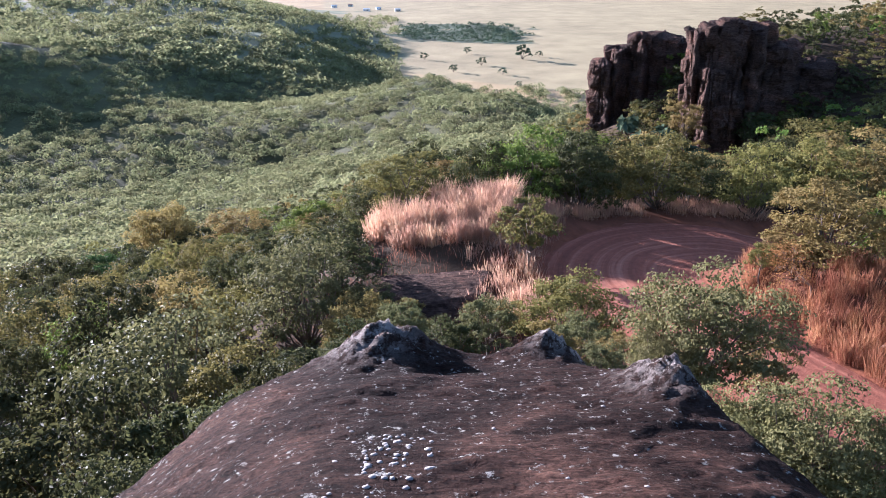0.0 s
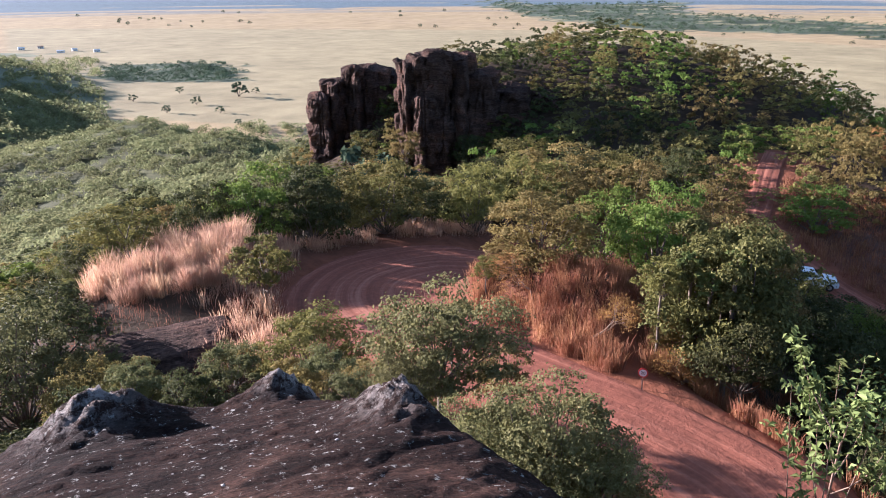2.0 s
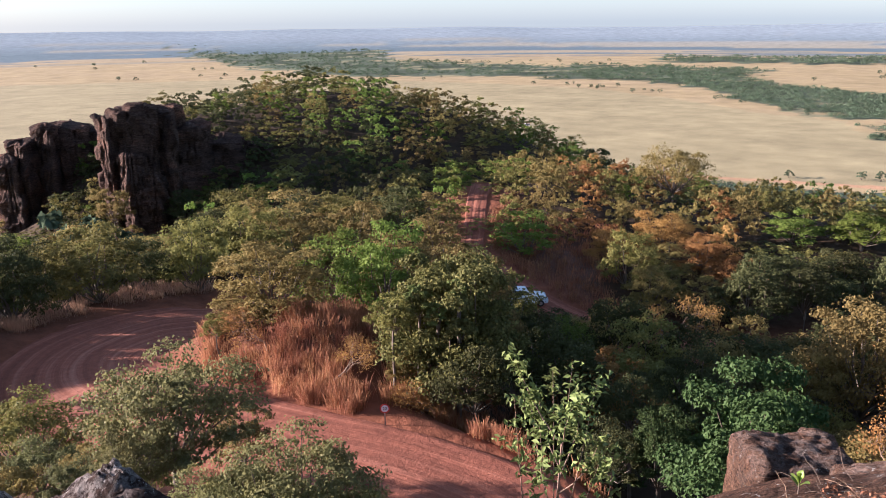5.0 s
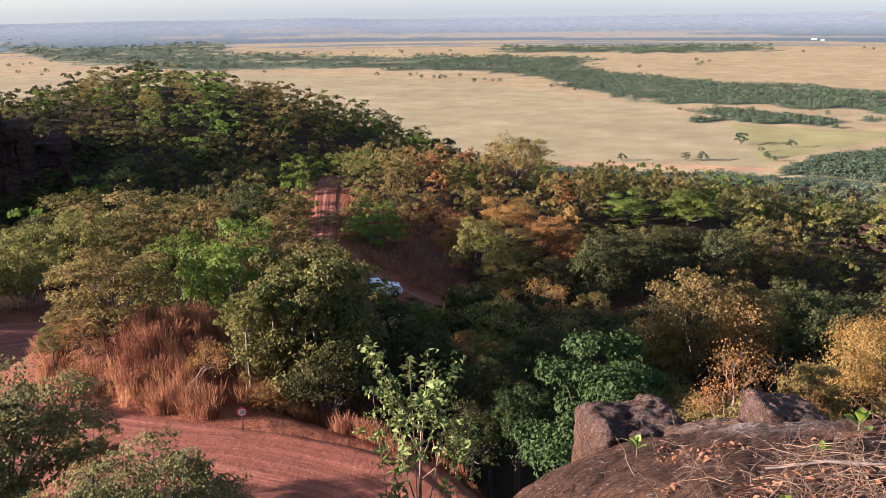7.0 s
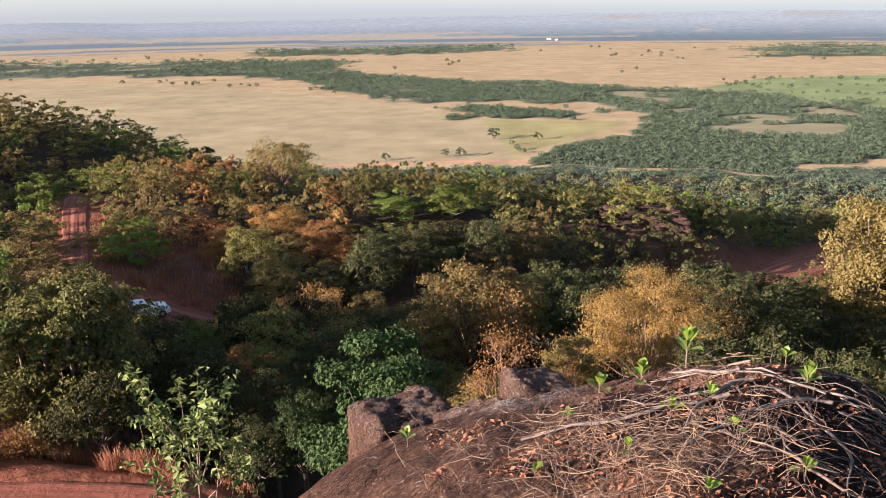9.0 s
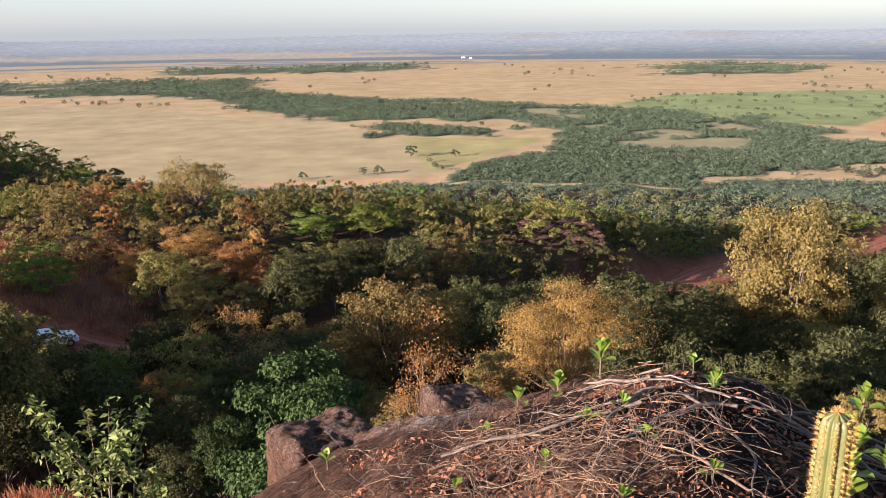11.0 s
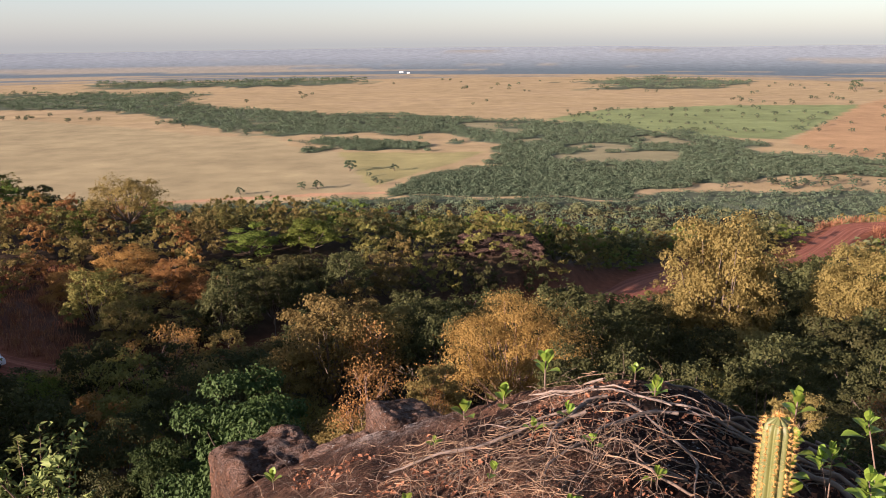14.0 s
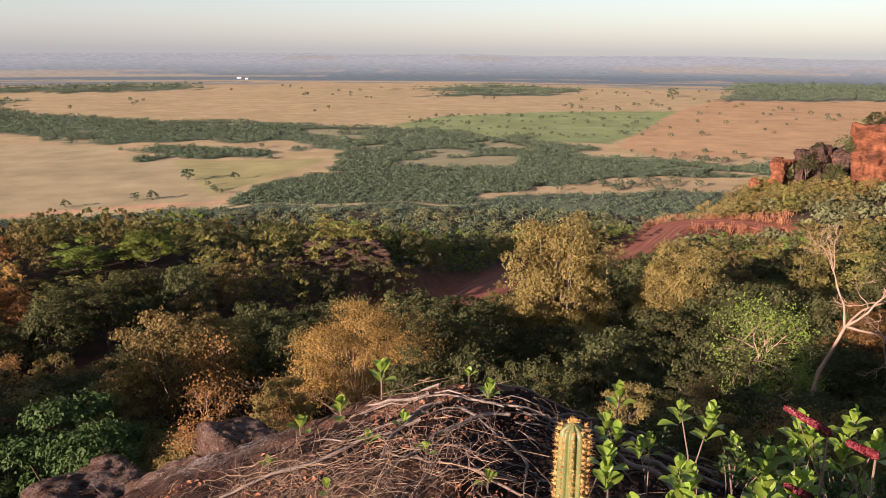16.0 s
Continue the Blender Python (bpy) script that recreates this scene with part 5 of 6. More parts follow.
boulder("rock_slab", at(-0.2, 33, -17), (6.8, 4.6, 2.3), ROCK_CLIFF, "low dark rock slab among dry grass and shrubs", 41, 0.1)
boulder("rock_slab", at(81.5, 96, -26.5), (13, 5, 4.2), ROCK_CLIFF, "dark rock ledge among the trees of the ridge", 43, -1.4)


# ---- things by the road ----
def paint(name, colour, rough=0.4, metal=0.0):
    m, nt, b = material(name)
    n = noise_tex(nt, 20, 4)
    nt.links.new(mix(nt, 0.5, colour, ramp(nt, n, ((0.3, tuple(c * 0.85 for c in colour)), (0.7, colour)))), b.inputs["Base Color"])
    b.inputs["Roughness"].default_value, b.inputs["Metallic"].default_value = rough, metal
    return m


WHITE, BLACK, GLASS, STEEL, RED = paint("white_paint", (0.8, 0.8, 0.8), 0.25), paint("black_rubber", (0.02, 0.02, 0.02), 0.7), paint("dark_glass", (0.02, 0.025, 0.03), 0.08), paint("steel", (0.5, 0.5, 0.5), 0.35, 0.9), paint("red_paint", (0.5, 0.04, 0.03), 0.45)


def from_bm(name, bm, mat, parent=None, label=""):
    me = bpy.data.meshes.new(name)
    bm.normal_update()
    bm.to_mesh(me)
    bm.free()
    me.materials.append(mat)
    ob = new(name, me)
    if parent:
        ob.parent = parent
    if label:
        tagged(ob, label)
    return ob


def box(size, place, bevel=0.02, seg=2):
    bm = bmesh.new()
    bmesh.ops.create_cube(bm, size=1.0, matrix=Matrix.Translation(place) @ Matrix.Diagonal((*size, 1)))
    bmesh.ops.bevel(bm, geom=bm.edges[:], offset=bevel, segments=seg, affect="EDGES")
    return bm


def car(place, turn, label):
    """A small hatchback, its nose along +x."""
    root = thing("car", place, label, "car", turn=turn)

    def shell(name, outline, half, mat, inset, lab=""):
        bm = bmesh.new()
        rows_ = []
        for sgn, k in ((-1, 1.0), (-0.93, 0.0), (0.93, 0.0), (1, 1.0)):
            cx = sum(p[0] for p in outline) / len(outline)
            cz = sum(p[1] for p in outline) / len(outline)
            rows_.append([bm.verts.new((cx + (px_ - cx) * (1 - 0.05 * k), half * sgn - math.copysign(inset * max(pz - 0.9, 0), sgn), cz + (pz - cz) * (1 - 0.05 * k))) for px_, pz in outline])
        for a, b_ in zip(rows_, rows_[1:]):
            for q in range(len(a)):
                bm.faces.new((a[q], a[(q + 1) % len(a)], b_[(q + 1) % len(a)], b_[q]))
        bm.faces.new(rows_[0][::-1])
        bm.faces.new(rows_[-1])
        bmesh.ops.recalc_face_normals(bm, faces=bm.faces[:])
        bmesh.ops.bevel(bm, geom=bm.edges[:], offset=0.02, segments=2, affect="EDGES")
        return from_bm(name, bm, mat, root, lab)

    shell("body", [(-1.95, 0.35), (-1.98, 0.75), (-1.85, 0.98), (0.75, 0.98), (1.75, 0.82), (1.95, 0.62), (1.93, 0.32), (1.0, 0.25), (-1.2, 0.25)], 0.85, WHITE, 0.0)
    shell("roof", [(-1.75, 0.97), (-1.35, 1.42), (-0.6, 1.5), (0.05, 1.46), (0.8, 0.97)], 0.78, WHITE, 0.25)
    shell("side_window", [(-1.45, 1.02), (-1.2, 1.36), (-0.6, 1.43), (0.0, 1.39), (0.55, 1.02)], 0.8, GLASS, 0.25, "dark tinted side windows")
    bm = bmesh.new()
    q = [bm.verts.new(p) for p in ((0.83, -0.66, 1.0), (0.83, 0.66, 1.0), (0.14, 0.55, 1.45), (0.14, -0.55, 1.45))]
    bm.faces.new(q)
    bmesh.ops.solidify(bm, geom=bm.faces[:], thickness=0.02)
    from_bm("windscreen", bm, GLASS, root, "dark windscreen")
    for x_ in (-1.2, 1.25):
        for y_ in (-0.8, 0.8):
            bm = bmesh.new()
            bmesh.ops.create_cone(bm, cap_ends=True, segments=24, radius1=0.31, radius2=0.31, depth=0.2, matrix=Matrix.Translation((x_, y_, 0.31)) @ Matrix.Rotation(radians(90), 4, "X"))
            bmesh.ops.bevel(bm, geom=bm.edges[:], offset=0.03, segments=2, affect="EDGES")
            w = from_bm("wheel", bm, BLACK, root)
            bm = bmesh.new()
            bmesh.ops.create_cone(bm, cap_ends=True, segments=20, radius1=0.2, radius2=0.16, depth=0.23, matrix=Matrix.Translation((x_, y_, 0.31)) @ Matrix.Rotation(radians(90), 4, "X"))
            from_bm("rim", bm, STEEL, w, "silver rim")
    for y_ in (-0.62, 0.62):
        from_bm("headlight", box((0.2, 0.32, 0.15), (1.82, y_, 0.7), 0.04), STEEL, root, "clear headlight")
    return root


p = at(46.1, 67.5)
car((p.x, p.y, land(p.x, p.y)[0] + 0.12), radians(-46 + 10), "white hatchback parked on the red dirt road")
p = at(36.2, 61)
car((p.x, p.y, land(p.x, p.y)[0] + 0.12), radians(40), "white car half hidden behind roadside bushes")

p = at(35.4, 27.6)
sign = thing("road_sign", (p.x, p.y, land(p.x, p.y)[0]), "small round speed sign on a thin post in the bank grass", "sign", turn=radians(-35))
from_bm("post", box((0.05, 0.05, 0.9), (0, 0.03, 0.32), 0.008), STEEL, sign)
bm = bmesh.new()
bmesh.ops.create_cone(bm, cap_ends=True, segments=28, radius1=0.19, radius2=0.19, depth=0.012, matrix=Matrix.Translation((0, -0.01, 0.72)) @ Matrix.Rotation(radians(90), 4, "X"))
from_bm("rim", bm, RED, sign, "red rim")
bm = bmesh.new()
bmesh.ops.create_cone(bm, cap_ends=True, segments=28, radius1=0.14, radius2=0.14, depth=0.012, matrix=Matrix.Translation((0, -0.018, 0.72)) @ Matrix.Rotation(radians(90), 4, "X"))
from_bm("plate", bm, WHITE, sign, "white plate")
txt = bpy.data.curves.new("numerals", "FONT")
txt.body, txt.size, txt.align_x, txt.align_y, txt.extrude = "20", 0.17, "CENTER", "CENTER", 0.002
t_ob = new("numerals", txt)
dg = bpy.context.evaluated_depsgraph_get()
me = bpy.data.meshes.new_from_object(t_ob.evaluated_get(dg))
bpy.data.objects.remove(t_ob)
me.materials.append(BLACK)
num = new("numerals", me)
num.parent, num.matrix_local = sign, Matrix.Translation((0, -0.03, 0.72)) @ Matrix.Rotation(radians(90), 4, "X")


# ---- trees of the plain ----
field_tree = tree_kind("field_tree", "lone dark tree standing in the dry fields", rng, 9, 11, LEAF_PLAIN, 10, 48, 1.15, 0.1, 0.3)
PARK.append(field_tree)
bpy.context.view_layer.update()
for az, r, w in ((71.3, 722, 15), (67.9, 632, 9), (63.6, 622, 8), (69, 634, 10), (74.5, 720, 9), (5.9, 800, 20), (3, 760, 11), (-1, 800, 10), (2, 840, 10), (7, 820, 9), (1, 720, 10), (4.5, 705, 9), (104.8, 2180, 34)):
    put_tree(field_tree, az, r, w * 0.72, w)
for r0 in (1095, 1185, 1290, 1420):
    for az in np.arange(87, 104, 0.28):
        p = at(az + rng.normal() * 0.1, r0 + rng.normal() * 12)
        if rng.random() < 0.35 and inside(np.array([p.x]), np.array([p.y]), GREEN_FIELD)[0]:
            w = rng.uniform(4, 9)
            put_at(field_tree, (p.x, p.y, EYE - 110), w * 0.6, w)
n = 0
while n < 285:
    az, r = rng.uniform(-4, 118), 1 / rng.uniform(1 / 2700, 1 / 640)
    p = at(az, r)
    q = np.array([p.x]), np.array([p.y])
    if inside(*q, PALE_FIELD)[0] or any(inside(*q, w)[0] for w in WOODS.values()) or (fractal(q[0] / 260, q[1] / 260, 2, 77)[0] < 0.0):
        continue
    w = rng.uniform(4.5, 8) * (1 + r / 3200)
    put_tree(field_tree, az, r, w * 0.7, w)
    n += 1


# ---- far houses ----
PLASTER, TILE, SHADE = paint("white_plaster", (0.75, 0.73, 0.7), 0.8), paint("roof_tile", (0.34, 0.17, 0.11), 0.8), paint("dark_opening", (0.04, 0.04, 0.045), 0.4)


def house(place, size, turn, label):
    """A low farm building with a pitched roof."""
    l, w, h = size
    root = thing("house", place, label, "house", "far farm buildings", turn=turn)
    from_bm("wall", box((l, w, h + 0.6), (0, 0, h / 2 - 0.3), 0.05, 1), PLASTER, root)
    bm = bmesh.new()
    a, b_ = l / 2 + 0.4, w / 2 + 0.5
    ends = [[bm.verts.new((x_, y_, z_)) for y_, z_ in ((-b_, h), (b_, h), (0, h + w * 0.26))] for x_ in (-a, a)]
    bm.faces.new(ends[0][::-1])
    bm.faces.new(ends[1])
    for k in range(3):
        bm.faces.new((ends[0][k], ends[0][(k + 1) % 3], ends[1][(k + 1) % 3], ends[1][k]))
    bmesh.ops.recalc_face_normals(bm, faces=bm.faces[:])
    from_bm("roof", bm, TILE if rng.random() < 0.5 else PLASTER, root)
    for x_ in (-l * 0.3, l * 0.3):
        from_bm("window", box((1.4, 0.1, 1.2), (x_, -w / 2 - 0.03, h * 0.55), 0.02, 1), SHADE, root)
    from_bm("door", box((1.1, 0.1, 2.1), (0, -w / 2 - 0.03, 1.05), 0.02, 1), SHADE, root)
    return root


for az, dep, l in ((-7.1, 4.4, 9), (-6.0, 4.3, 8), (-4.9, 4.6, 10), (-4.1, 4.5, 8), (-2.8, 4.6, 9), (46.0, 7.0, 5), (75.1, 1.9, 16), (75.6, 1.95, 11)):
    r = EYE / math.tan(radians(dep))
    p = at(az, r)
    house((p.x, p.y, land(p.x, p.y)[0]), (l, l * 0.5, 2.4 if r < 1000 else 3.2 if r < 2000 else 4), radians(rng.uniform(-30, 30) - az), "white farm building among the fields, far off")


# ---- on the look-out rock ----
def on_rock(az, r):
    p = at(az, r)
    p.z = rock_top(np.array([p.x]), np.array([p.y]))[0]
    return p


def draped(az, r, heading, length, rad, g, lift=0.02, wobble=0.35):
    """A crooked stem that lies over the rock."""
    p = at(az, r)
    xy, h = [np.array([p.x, p.y])], heading
    n = max(5, int(length / 0.07))
    for _ in range(n):
        h += g.normal() * wobble
        xy.append(xy[-1] + length / n * np.array([math.sin(h), math.cos(h)]))
    xy = np.array(xy)
    z = rock_top(*xy.T) + lift + rad + 0.03 * np.abs(value_noise(np.arange(n + 1) * 0.35 + az, np.zeros(n + 1) + r, 3))
    return tube(np.c_[xy, z], rad * np.linspace(1, 0.45, n + 1) * (1 + 0.2 * g.normal(size=n + 1)).clip(0.6, 1.5), 6)


for _ in range(24):
    az, r = rng.uniform(90, 109), rng.uniform(4.5, 5.4)
    v, f = draped(az, r, radians(az + rng.choice([90, -90]) + rng.normal() * 24), rng.uniform(0.5, 1.4), rng.choice([0.004, 0.006, 0.009, 0.013, 0.018]), rng, 0.008, 0.2)
    tagged(mesh_object("root", v, f, ROOT_GREY, smooth=True), "weathered grey root lying along the crest of the rock", "root", "roots over the rock")
for _ in range(24):
    az, r = rng.uniform(96, 114), rng.uniform(3.2, 5.2)
    v, f = draped(az, r, radians(az + rng.choice([85, -85, 55, 130]) + rng.normal() * 24), rng.uniform(0.4, 1.5), rng.choice([0.004, 0.006, 0.009, 0.013]), rng, 0.01, 0.28)
    tagged(mesh_object("root", v, f, TWIG, smooth=True), "dry grey woody root creeping over the rock", "root", "roots over the rock")
pieces = []
for _ in range(240):
    az, r = (rng.uniform(68, 116), rng.uniform(2.6, 5.4)) if rng.random() < 0.15 else (rng.normal(86, 6), rng.normal(3.9, 0.5))
    pieces.append(draped(az, r, rng.uniform(0, 6.28), rng.uniform(0.1, 0.4), rng.uniform(0.0012, 0.003), rng, rng.uniform(0.0, 0.11), 0.33))
def arched(az, r, g):
    """A thin dry stalk that rises from the rock and bends over."""
    p = np.array(on_rock(az, r))
    d_ = np.append(g.normal(size=2), g.uniform(0.2, 1.6))
    d_ /= np.linalg.norm(d_)
    q, l = [p], g.uniform(0.08, 0.34)
    for _ in range(5):
        d_ = d_ + g.normal(size=3) * 0.25 - [0, 0, 0.16]
        d_ /= np.linalg.norm(d_)
        q.append(q[-1] + d_ * l / 5)
    return tube(q, np.linspace(1, 0.4, 6) * g.uniform(0.0012, 0.003), 4)


dark_pieces = []
for _ in range(900):
    az, r = (rng.uniform(66, 118), rng.uniform(2.6, 5.4)) if rng.random() < 0.2 else (rng.normal(86, 6.5), rng.normal(3.9, 0.55))
    (pieces if rng.random() < 0.4 else dark_pieces).append(arched(az, r, rng))
tagged(mesh_object("dry_stalks", *joined(dark_pieces), TWIG), "dark thin stalks standing up from the litter", "twigs", kind="stuff")
tagged(mesh_object("dry_twigs", *joined(pieces), STRAW), "tangle of thin dry twigs on the rock", "twigs", kind="stuff")
n = 5200
az, r = np.radians(rng.uniform(68, 116, n)), rng.uniform(2.4, 5.2, n)
p = np.c_[r * np.sin(az), r * np.cos(az)]
keep = fractal(*(p * 1.3).T, 3, 51) > 0.0
p = p[keep]
v, f = leaves(np.c_[p, rock_top(*p.T) + 0.015], rng.normal(size=(len(p), 3)) * 0.5 + [0, 0, 1], rng.uniform(0.015, 0.045, len(p)), rng)
tagged(mesh_object("leaf_litter", v, f, GRASS_RED), "brown fallen leaves caught among the twigs", "leaf litter", kind="stuff")


def leaf_mesh(name, length, width, mat):
    """One obovate leaf along +x, folded along its midrib and arched."""
    n, v, f = 6, [], []
    for k in range(n + 1):
        t = k / n
        w = width * (math.sin(math.pi * t**1.5) * 0.5 + 0.03)
        zc = 0.16 * length * math.sin(t * 2.2)
        v += [(t * length, -w, zc + w * 0.35), (t * length, 0, zc), (t * length, w, zc + w * 0.35)]
    for k in range(n):
        f += [(3 * k, 3 * k + 3, 3 * k + 4, 3 * k + 1), (3 * k + 1, 3 * k + 4, 3 * k + 5, 3 * k + 2)]
    me = bpy.data.meshes.new(name)
    me.from_pydata(v, [], f)
    me.polygons.foreach_set("use_smooth", np.ones(len(f), bool))
    me.materials.append(mat)
    return me


LEAF_ONE = leaf_mesh("leaf", 0.11, 0.068, LEAF_WAXY)
LEAF_DARK = leaf_mesh("leaf", 0.11, 0.064, LEAF_LUSH)


def rosette_plant(name, place, label, height, heads, n_leaf, size, me, category="seedling", group="", lean=0.25, mat=LEAF_GREEN):
    """Thin stems that each end in a rosette of leaves."""
    root = thing(name, place, label, category, group)
    stems = []
    for hd in range(heads):
        a = rng.uniform(0, 6.28)
        top = np.array([math.cos(a), math.sin(a), 0]) * lean * height * rng.uniform(0.3, 1.4) * (heads > 1) + [0, 0, height * (rng.uniform(0.7, 1.1) if heads < 3 else rng.uniform(0.4, 1.05))]
        stems.append(tube([(0, 0, -0.03), top * [0.3, 0.3, 0.5], top], [0.006 * size, 0.005 * size, 0.004 * size], 5))
        turn = rng.uniform(0, 6.28)
        for k in range(n_leaf):
            ob = new("leaf", me)
            ob.parent = root
            tilt = radians(70 - 75 * k / n_leaf + rng.normal() * 8)
            s = size * (0.65 + 0.4 * k / n_leaf) * rng.uniform(0.85, 1.15)
            ob.matrix_local = Matrix.Translation(top - np.array([0, 0, 0.022 * size * k * 0.6])) @ Matrix.Rotation(turn + k * 2.4, 4, "Z") @ Matrix.Rotation(-tilt, 4, "Y") @ Matrix.Diagonal((s, s, s, 1))
    mesh_object("stem", *joined(stems), TWIG, root)
    return root


for az, r, h, s, n in ((87, 5.35, 0.2, 1.35, 7), (81, 5.3, 0.08, 1.1, 5), (84, 5.25, 0.1, 1.1, 6), (95, 4.95, 0.07, 1.2, 7), (93.5, 5.15, 0.1, 0.7, 4), (86.5, 4.3, 0.1, 0.8, 5), (89, 4.5, 0.08, 0.8, 5), (79, 4.6, 0.06, 0.7, 4), (91, 4.0, 0.06, 0.7, 4), (66.5, 5.0, 0.1, 0.9, 5), (84, 3.7, 0.08, 0.7, 4), (96, 3.6, 0.07, 0.7, 5), (77, 3.7, 0.05, 0.6, 3), (90, 3.3, 0.06, 0.6, 4)):
    rosette_plant("seedling", on_rock(az, r), "young plant with light green oval leaves on the rock", h, 1, n, s, LEAF_ONE, group="seedlings on the rock")
n = 0
while n < 84:
    az, r = rng.uniform(104, 123), rng.uniform(2.9, 5.5)
    base = on_rock(az, r)
    room = EYE - r * math.tan(radians(23.6 if az < 111 else 21.6)) - base.z - 0.05
    if room < 0.08 or (az < 112 and rng.random() < 0.85):
        continue
    dark = r > 4.3 and rng.random() < 0.6
    rosette_plant("waxy_shrub", base, "low shrub with waxy yellow-green leaf rosettes" if not dark else "low shrub with dark green leaf rosettes", min(room, rng.uniform(0.08, 0.34)), rng.integers(1, 4), 9, rng.uniform(0.5, 0.85), LEAF_DARK if dark else LEAF_ONE, "shrub", "low shrubs on the rock")
    n += 1
for az, r, dep, size, heads in ((106.5, 2.3, 28.4, 1.5, 2), (112.3, 2.3, 27.0, 1.7, 2), (104.3, 4.7, 22.0, 1.7, 2), (104.5, 3.9, 24.6, 1.7, 1), (109.8, 4.4, 22.0, 1.5, 1), (112.8, 4.5, 22.0, 1.6, 2), (107, 4.2, 24.2, 1.2, 1), (109.5, 3.7, 24.4, 1.7, 2),
                               (108.5, 3.2, 26.6, 1.6, 2), (111, 3.4, 25.6, 1.4, 1), (115.5, 3.6, 24.4, 1.6, 2), (118, 2.7, 25.2, 1.6, 2), (120.5, 2.6, 24.2, 1.6, 2), (115.2, 2.3, 27.6, 1.5, 2), (118.6, 2.3, 27.2, 1.6, 2), (121, 2.2, 27.8, 1.7, 2), (119, 4.3, 21.6, 1.6, 2), (121.5, 4.2, 21.4, 1.6, 2), (116.5, 4.6, 22.2, 1.4, 2), (114, 3.0, 26.2, 1.5, 2), (117, 3.2, 25.6, 1.5, 2)):
    base = on_rock(az, r)
    rosette_plant("waxy_shrub", base, "low shrub with waxy yellow-green leaf rosettes", (EYE - r * math.tan(radians(dep)) - base.z) / 1.05, heads + 1 if az < 113 else heads * 2 + 1, 9, size * (0.8 if r < 2.5 else 0.62), LEAF_ONE, "shrub", "low shrubs on the rock")

FLOWER = paint("crimson_flower", (0.11, 0.008, 0.012), 0.6)
for az0, dep0, az1, dep1, r in ((114.0, 22.8, 116.8, 23.8, 3.0), (118.1, 24.2, 119.8, 24.6, 2.8), (114.6, 27.6, 116.2, 28.0, 2.9)):
    a, b_ = np.array(at(az0, r, -r * math.tan(radians(dep0)))), np.array(at(az1, r - 0.1, -(r - 0.1) * math.tan(radians(dep1))))
    base = np.array(on_rock(az1 + 1.5, r + 0.15))
    root = thing("flower_spike", base, "crimson flower spike on a thin leaning stem", "flower", "flower spikes")
    a, b_ = a + [0.23, -0.21, 0.03] - base, b_ + [0.23, -0.21, 0.03] - base
    mesh_object("stem", *tube([(0, 0, -0.02), b_ * [0.6, 0.6, 0.7], b_, (a + b_) / 2, a], [0.006, 0.005, 0.0045, 0.004, 0.003], 5), TWIG, root)
    q = np.repeat(b_ + np.linspace(0, 1, 70)[:, None] * (a - b_), 9, 0)
    o = on_ball(rng, len(q))
    v, f = leaves(q + o * np.repeat(np.linspace(0.014, 0.009, 70), 9)[:, None], o, 0.016, rng, 0.8)
    mesh_object("flower_head", v, f, FLOWER, root, label="crimson florets packed along the spike")

m, nt, b = material("cactus_skin")
n1 = noise_tex(nt, 14, 4)
nt.links.new(ramp(nt, n1, ((0.3, (0.07, 0.08, 0.02)), (0.7, (0.125, 0.125, 0.032)))), b.inputs["Base Color"])
b.inputs["Roughness"].default_value = 0.55
CACTUS = m
SPINE = paint("spine", (0.6, 0.34, 0.1), 0.5)


def cactus(place, tall, rad, lean, label, ribs=9):
    root = tagged(new("cactus"), label, "cactus")
    root.matrix_basis = Matrix.Translation(place) @ Euler(lean).to_matrix().to_4x4()
    n, k = ribs * 8, 90
    u, w = np.arange(n) * 2 * np.pi / n, np.linspace(0, 1, k)
    U, Wv = np.meshgrid(u, w)
    dome = np.sqrt(np.clip(1 - ((Wv * tall - (tall - rad * 1.0)) / (rad * 1.0)).clip(0, 1) ** 2, 0.0, 1))
    R_ = rad * dome * (0.72 + 0.28 * np.abs(np.cos(U * ribs / 2)) ** 0.9) * (1 + 0.03 * np.sin(Wv * 17))
    v = np.stack([np.cos(U) * R_, np.sin(U) * R_, Wv * tall], -1).reshape(-1, 3)
    i, j = np.meshgrid(np.arange(k - 1), np.arange(n), indexing="ij")
    j2 = (j + 1) % n
    mesh_object("stem", v, np.stack([i * n + j, i * n + j2, (i + 1) * n + j2, (i + 1) * n + j], -1).reshape(-1, 4), CACTUS, root, smooth=True)
    out = []
    step = max(16, int(tall / 0.012))
    for rib in range(ribs):
        a = rib * 2 * np.pi / ribs
        for t in np.linspace(0.02, 1.0, step):
            z_ = t * tall
            dm = math.sqrt(max(1 - max((z_ - (tall - rad)) / rad, 0) ** 2, 0))
            c = np.array([math.cos(a) * rad * dm, math.sin(a) * rad * dm, z_])
            for _ in range(26):
                d_ = np.array([math.cos(a), math.sin(a), (1 - dm) * 0.8]) + rng.normal(size=3) * 0.6
                d_ /= np.linalg.norm(d_)
                l = rng.uniform(0.004, 0.016)
                s = np.cross(d_, rng.normal(size=3))
                s /= np.linalg.norm(s)
                out.append(np.stack([c - s * 0.0004, c + s * 0.0004, c + d_ * l]))
    v = np.concatenate(out)
    mesh_object("spine_cover", v, np.arange(len(v)).reshape(-1, 3), SPINE, root, label="golden-brown spines along the ribs")
    return root


p = on_rock(105, 1.69)
cactus((p.x, p.y, p.z - 0.03), EYE - 0.62 - p.z, 0.028, (0, 0, 0.2), "upright ribbed column cactus with golden spines")
p = on_rock(71, 2.62)
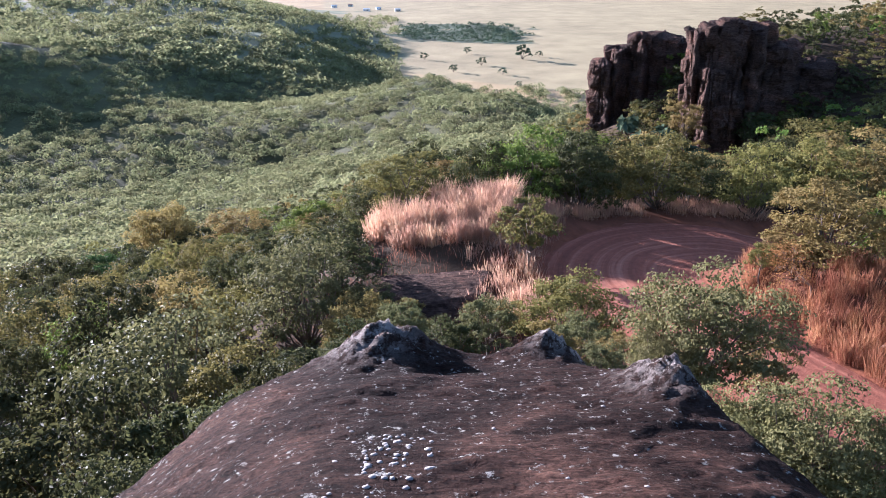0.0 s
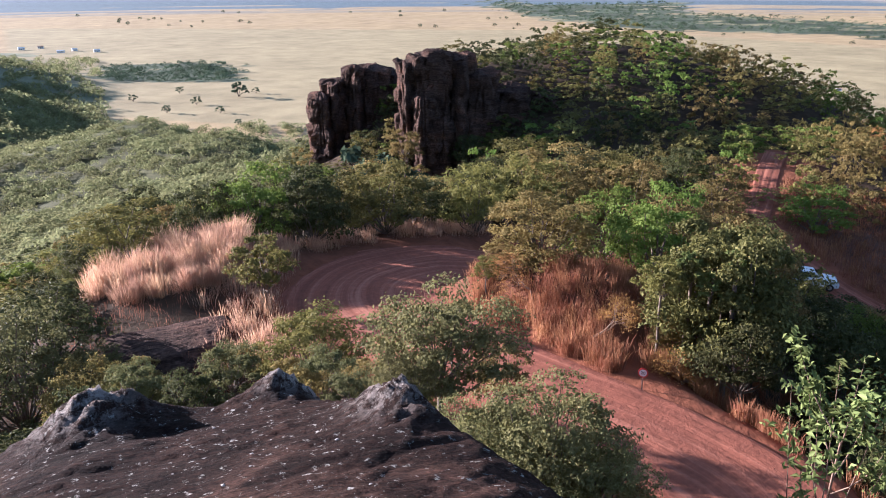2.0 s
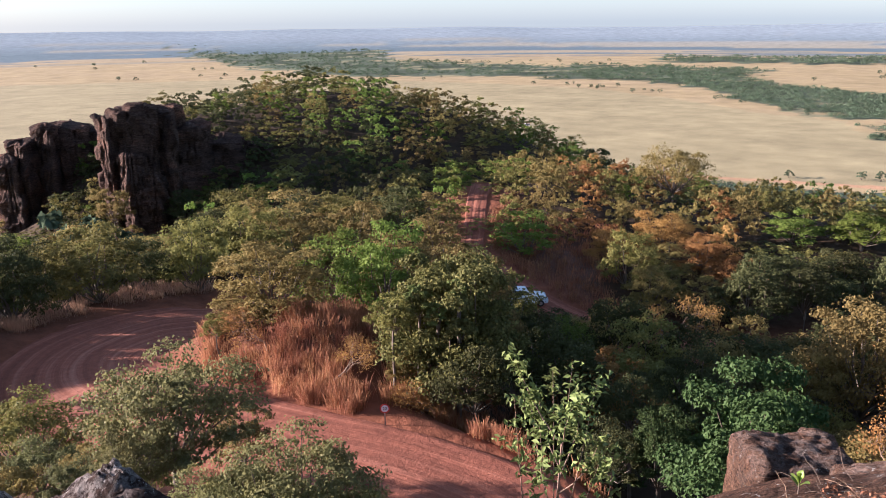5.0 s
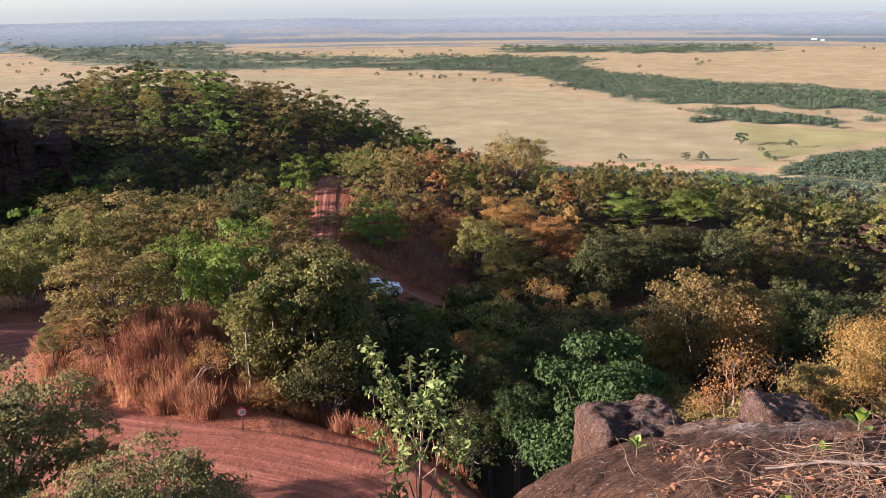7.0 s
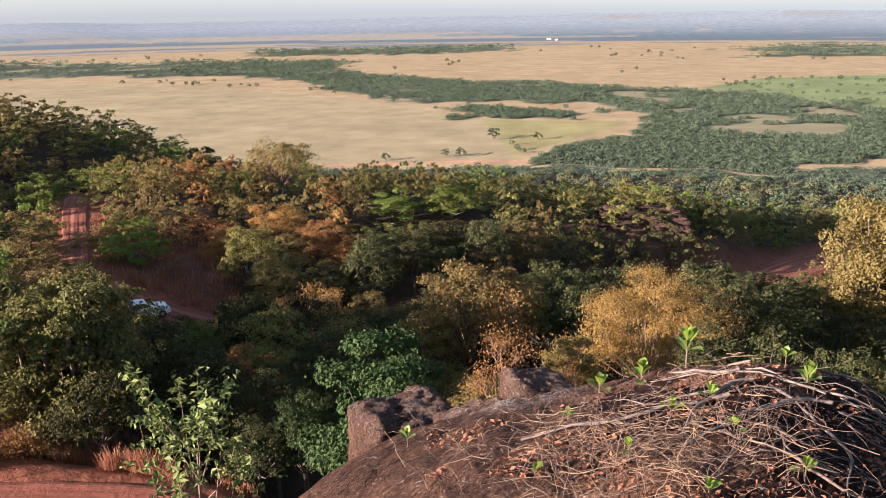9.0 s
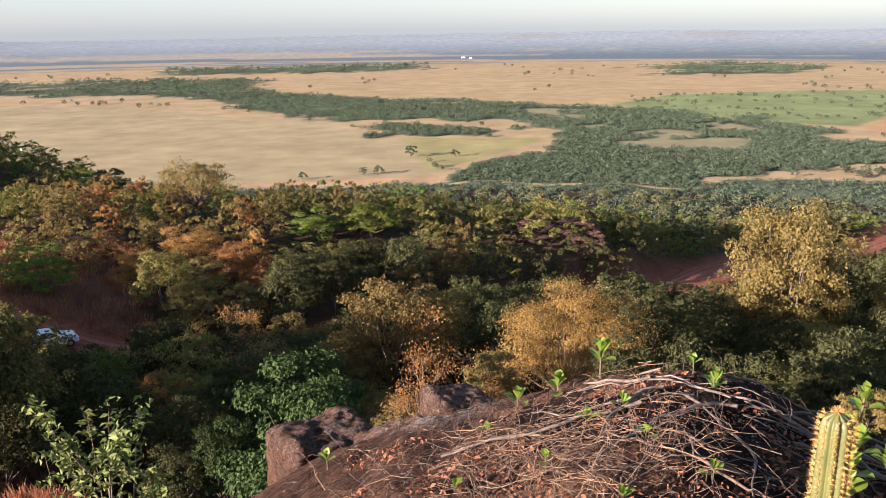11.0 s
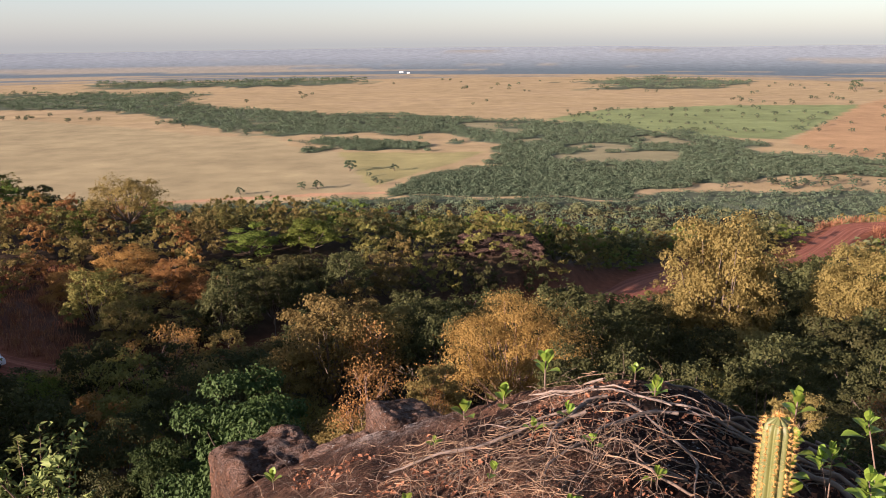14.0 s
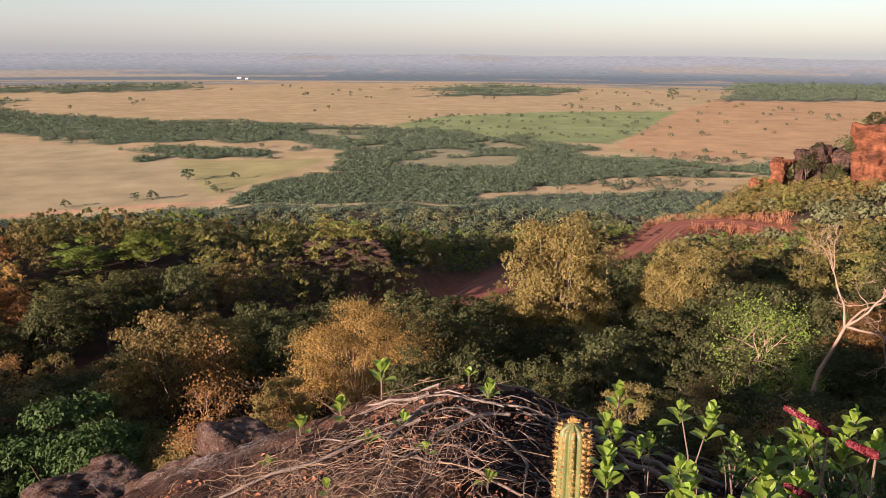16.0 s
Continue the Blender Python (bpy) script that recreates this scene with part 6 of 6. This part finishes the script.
cactus((p.x, p.y, p.z + 0.01), 0.3, 0.03, (radians(20), radians(62), 0), "small leaning cactus stem among dry twigs", 7)

# the sapling at the brink
p = at(49.2, 11.5)
gz0 = land(p.x, p.y)[0]
sap = thing("sapling", (p.x, p.y, gz0), "slender sapling with large pale green leaves", "tree")
g = np.random.default_rng(5)
top = EYE - 11.5 * math.tan(radians(23)) - gz0
stem_line = np.array([(0, 0, -0.2), (0.04, 0.02, top * 0.25), (-0.03, 0.03, top * 0.5), (0.05, 0, top * 0.78)])
mesh_object("trunk", *tube(stem_line, [0.045, 0.036, 0.028, 0.014], 7), BARK_PALE, sap, smooth=True)
for k in range(13):
    a = k * 2.4 + g.uniform(-0.3, 0.3)
    low = g.uniform(0.3, 0.78)
    q0 = np.array([np.interp(low * top, stem_line[:, 2], stem_line[:, c]) for c in range(3)])
    out = np.array([math.cos(a), math.sin(a), 0]) * g.uniform(0.55, 1.15) * (1.15 - 0.5 * low)
    tip = q0 + out + [0, 0, (top - q0[2]) * g.uniform(0.45, 0.95)]
    mid = q0 + (tip - q0) * 0.5 + out * 0.16 + g.normal(size=3) * 0.05
    limb = mesh_object("branch", *tube([q0, (q0 + mid) / 2 + out * 0.05, mid, tip], [0.014, 0.011, 0.009, 0.004], 5), BARK_PALE, sap, smooth=True)
    c = [tip, tip * 0.8 + mid * 0.2, tip * 0.6 + mid * 0.4, tip * 0.35 + mid * 0.65, mid] + [mid + (tip - mid) * g.uniform(0.2, 1) + g.normal(size=3) * 0.14 for _ in range(5)]
    spots_ = np.concatenate([q + g.normal(size=(9, 3)) * 0.065 for q in c])
    mesh_object("foliage", *leaves(spots_, g.normal(size=spots_.shape) * 0.7 + [0, 0, 0.8], g.uniform(0.08, 0.17, len(spots_)), g, 0.5, 0.3), LEAF_PALE, limb)

# pebbles and lichen on the bare rock
bm = bmesh.new()
bmesh.ops.create_icosphere(bm, subdivisions=1, radius=1.0)
bm.verts.ensure_lookup_table()
ico_v, ico_f = np.array([q.co for q in bm.verts]), np.array([[q.index for q in fc.verts] for fc in bm.faces])
bm.free()
pieces = []
for k in range(150):
    if k < 90:
        c = at(-6.5 + rng.normal() * 2.2, 3.15 + rng.normal() * 0.2)
    else:
        c = at(rng.uniform(-24, 26), rng.uniform(2.4, 4.9))
    s = rng.uniform(0.006, 0.022) * (0.8 if k < 90 else 0.55)
    z = rock_top(np.array([c.x]), np.array([c.y]))[0]
    pieces.append((ico_v * [s * rng.uniform(0.8, 1.4), s, s * 0.28] * rng.uniform(0.75, 1.25, ico_v.shape) + [c.x, c.y, z + s * 0.1], ico_f))
PEBBLE = paint("pale_lichen", (0.24, 0.215, 0.2), 0.9)
tagged(mesh_object("lichen", *joined(pieces), PEBBLE, smooth=True), "pale grey lichen tufts and pebbles dotted over the rock", "lichen", kind="stuff")

for t in PARK:
    t.location = at(200 + 5 * PARK.index(t), 70 + (PARK.index(t) % 3) * 12, 0)
    t.location.z = land(t.location.x, t.location.y)[0]
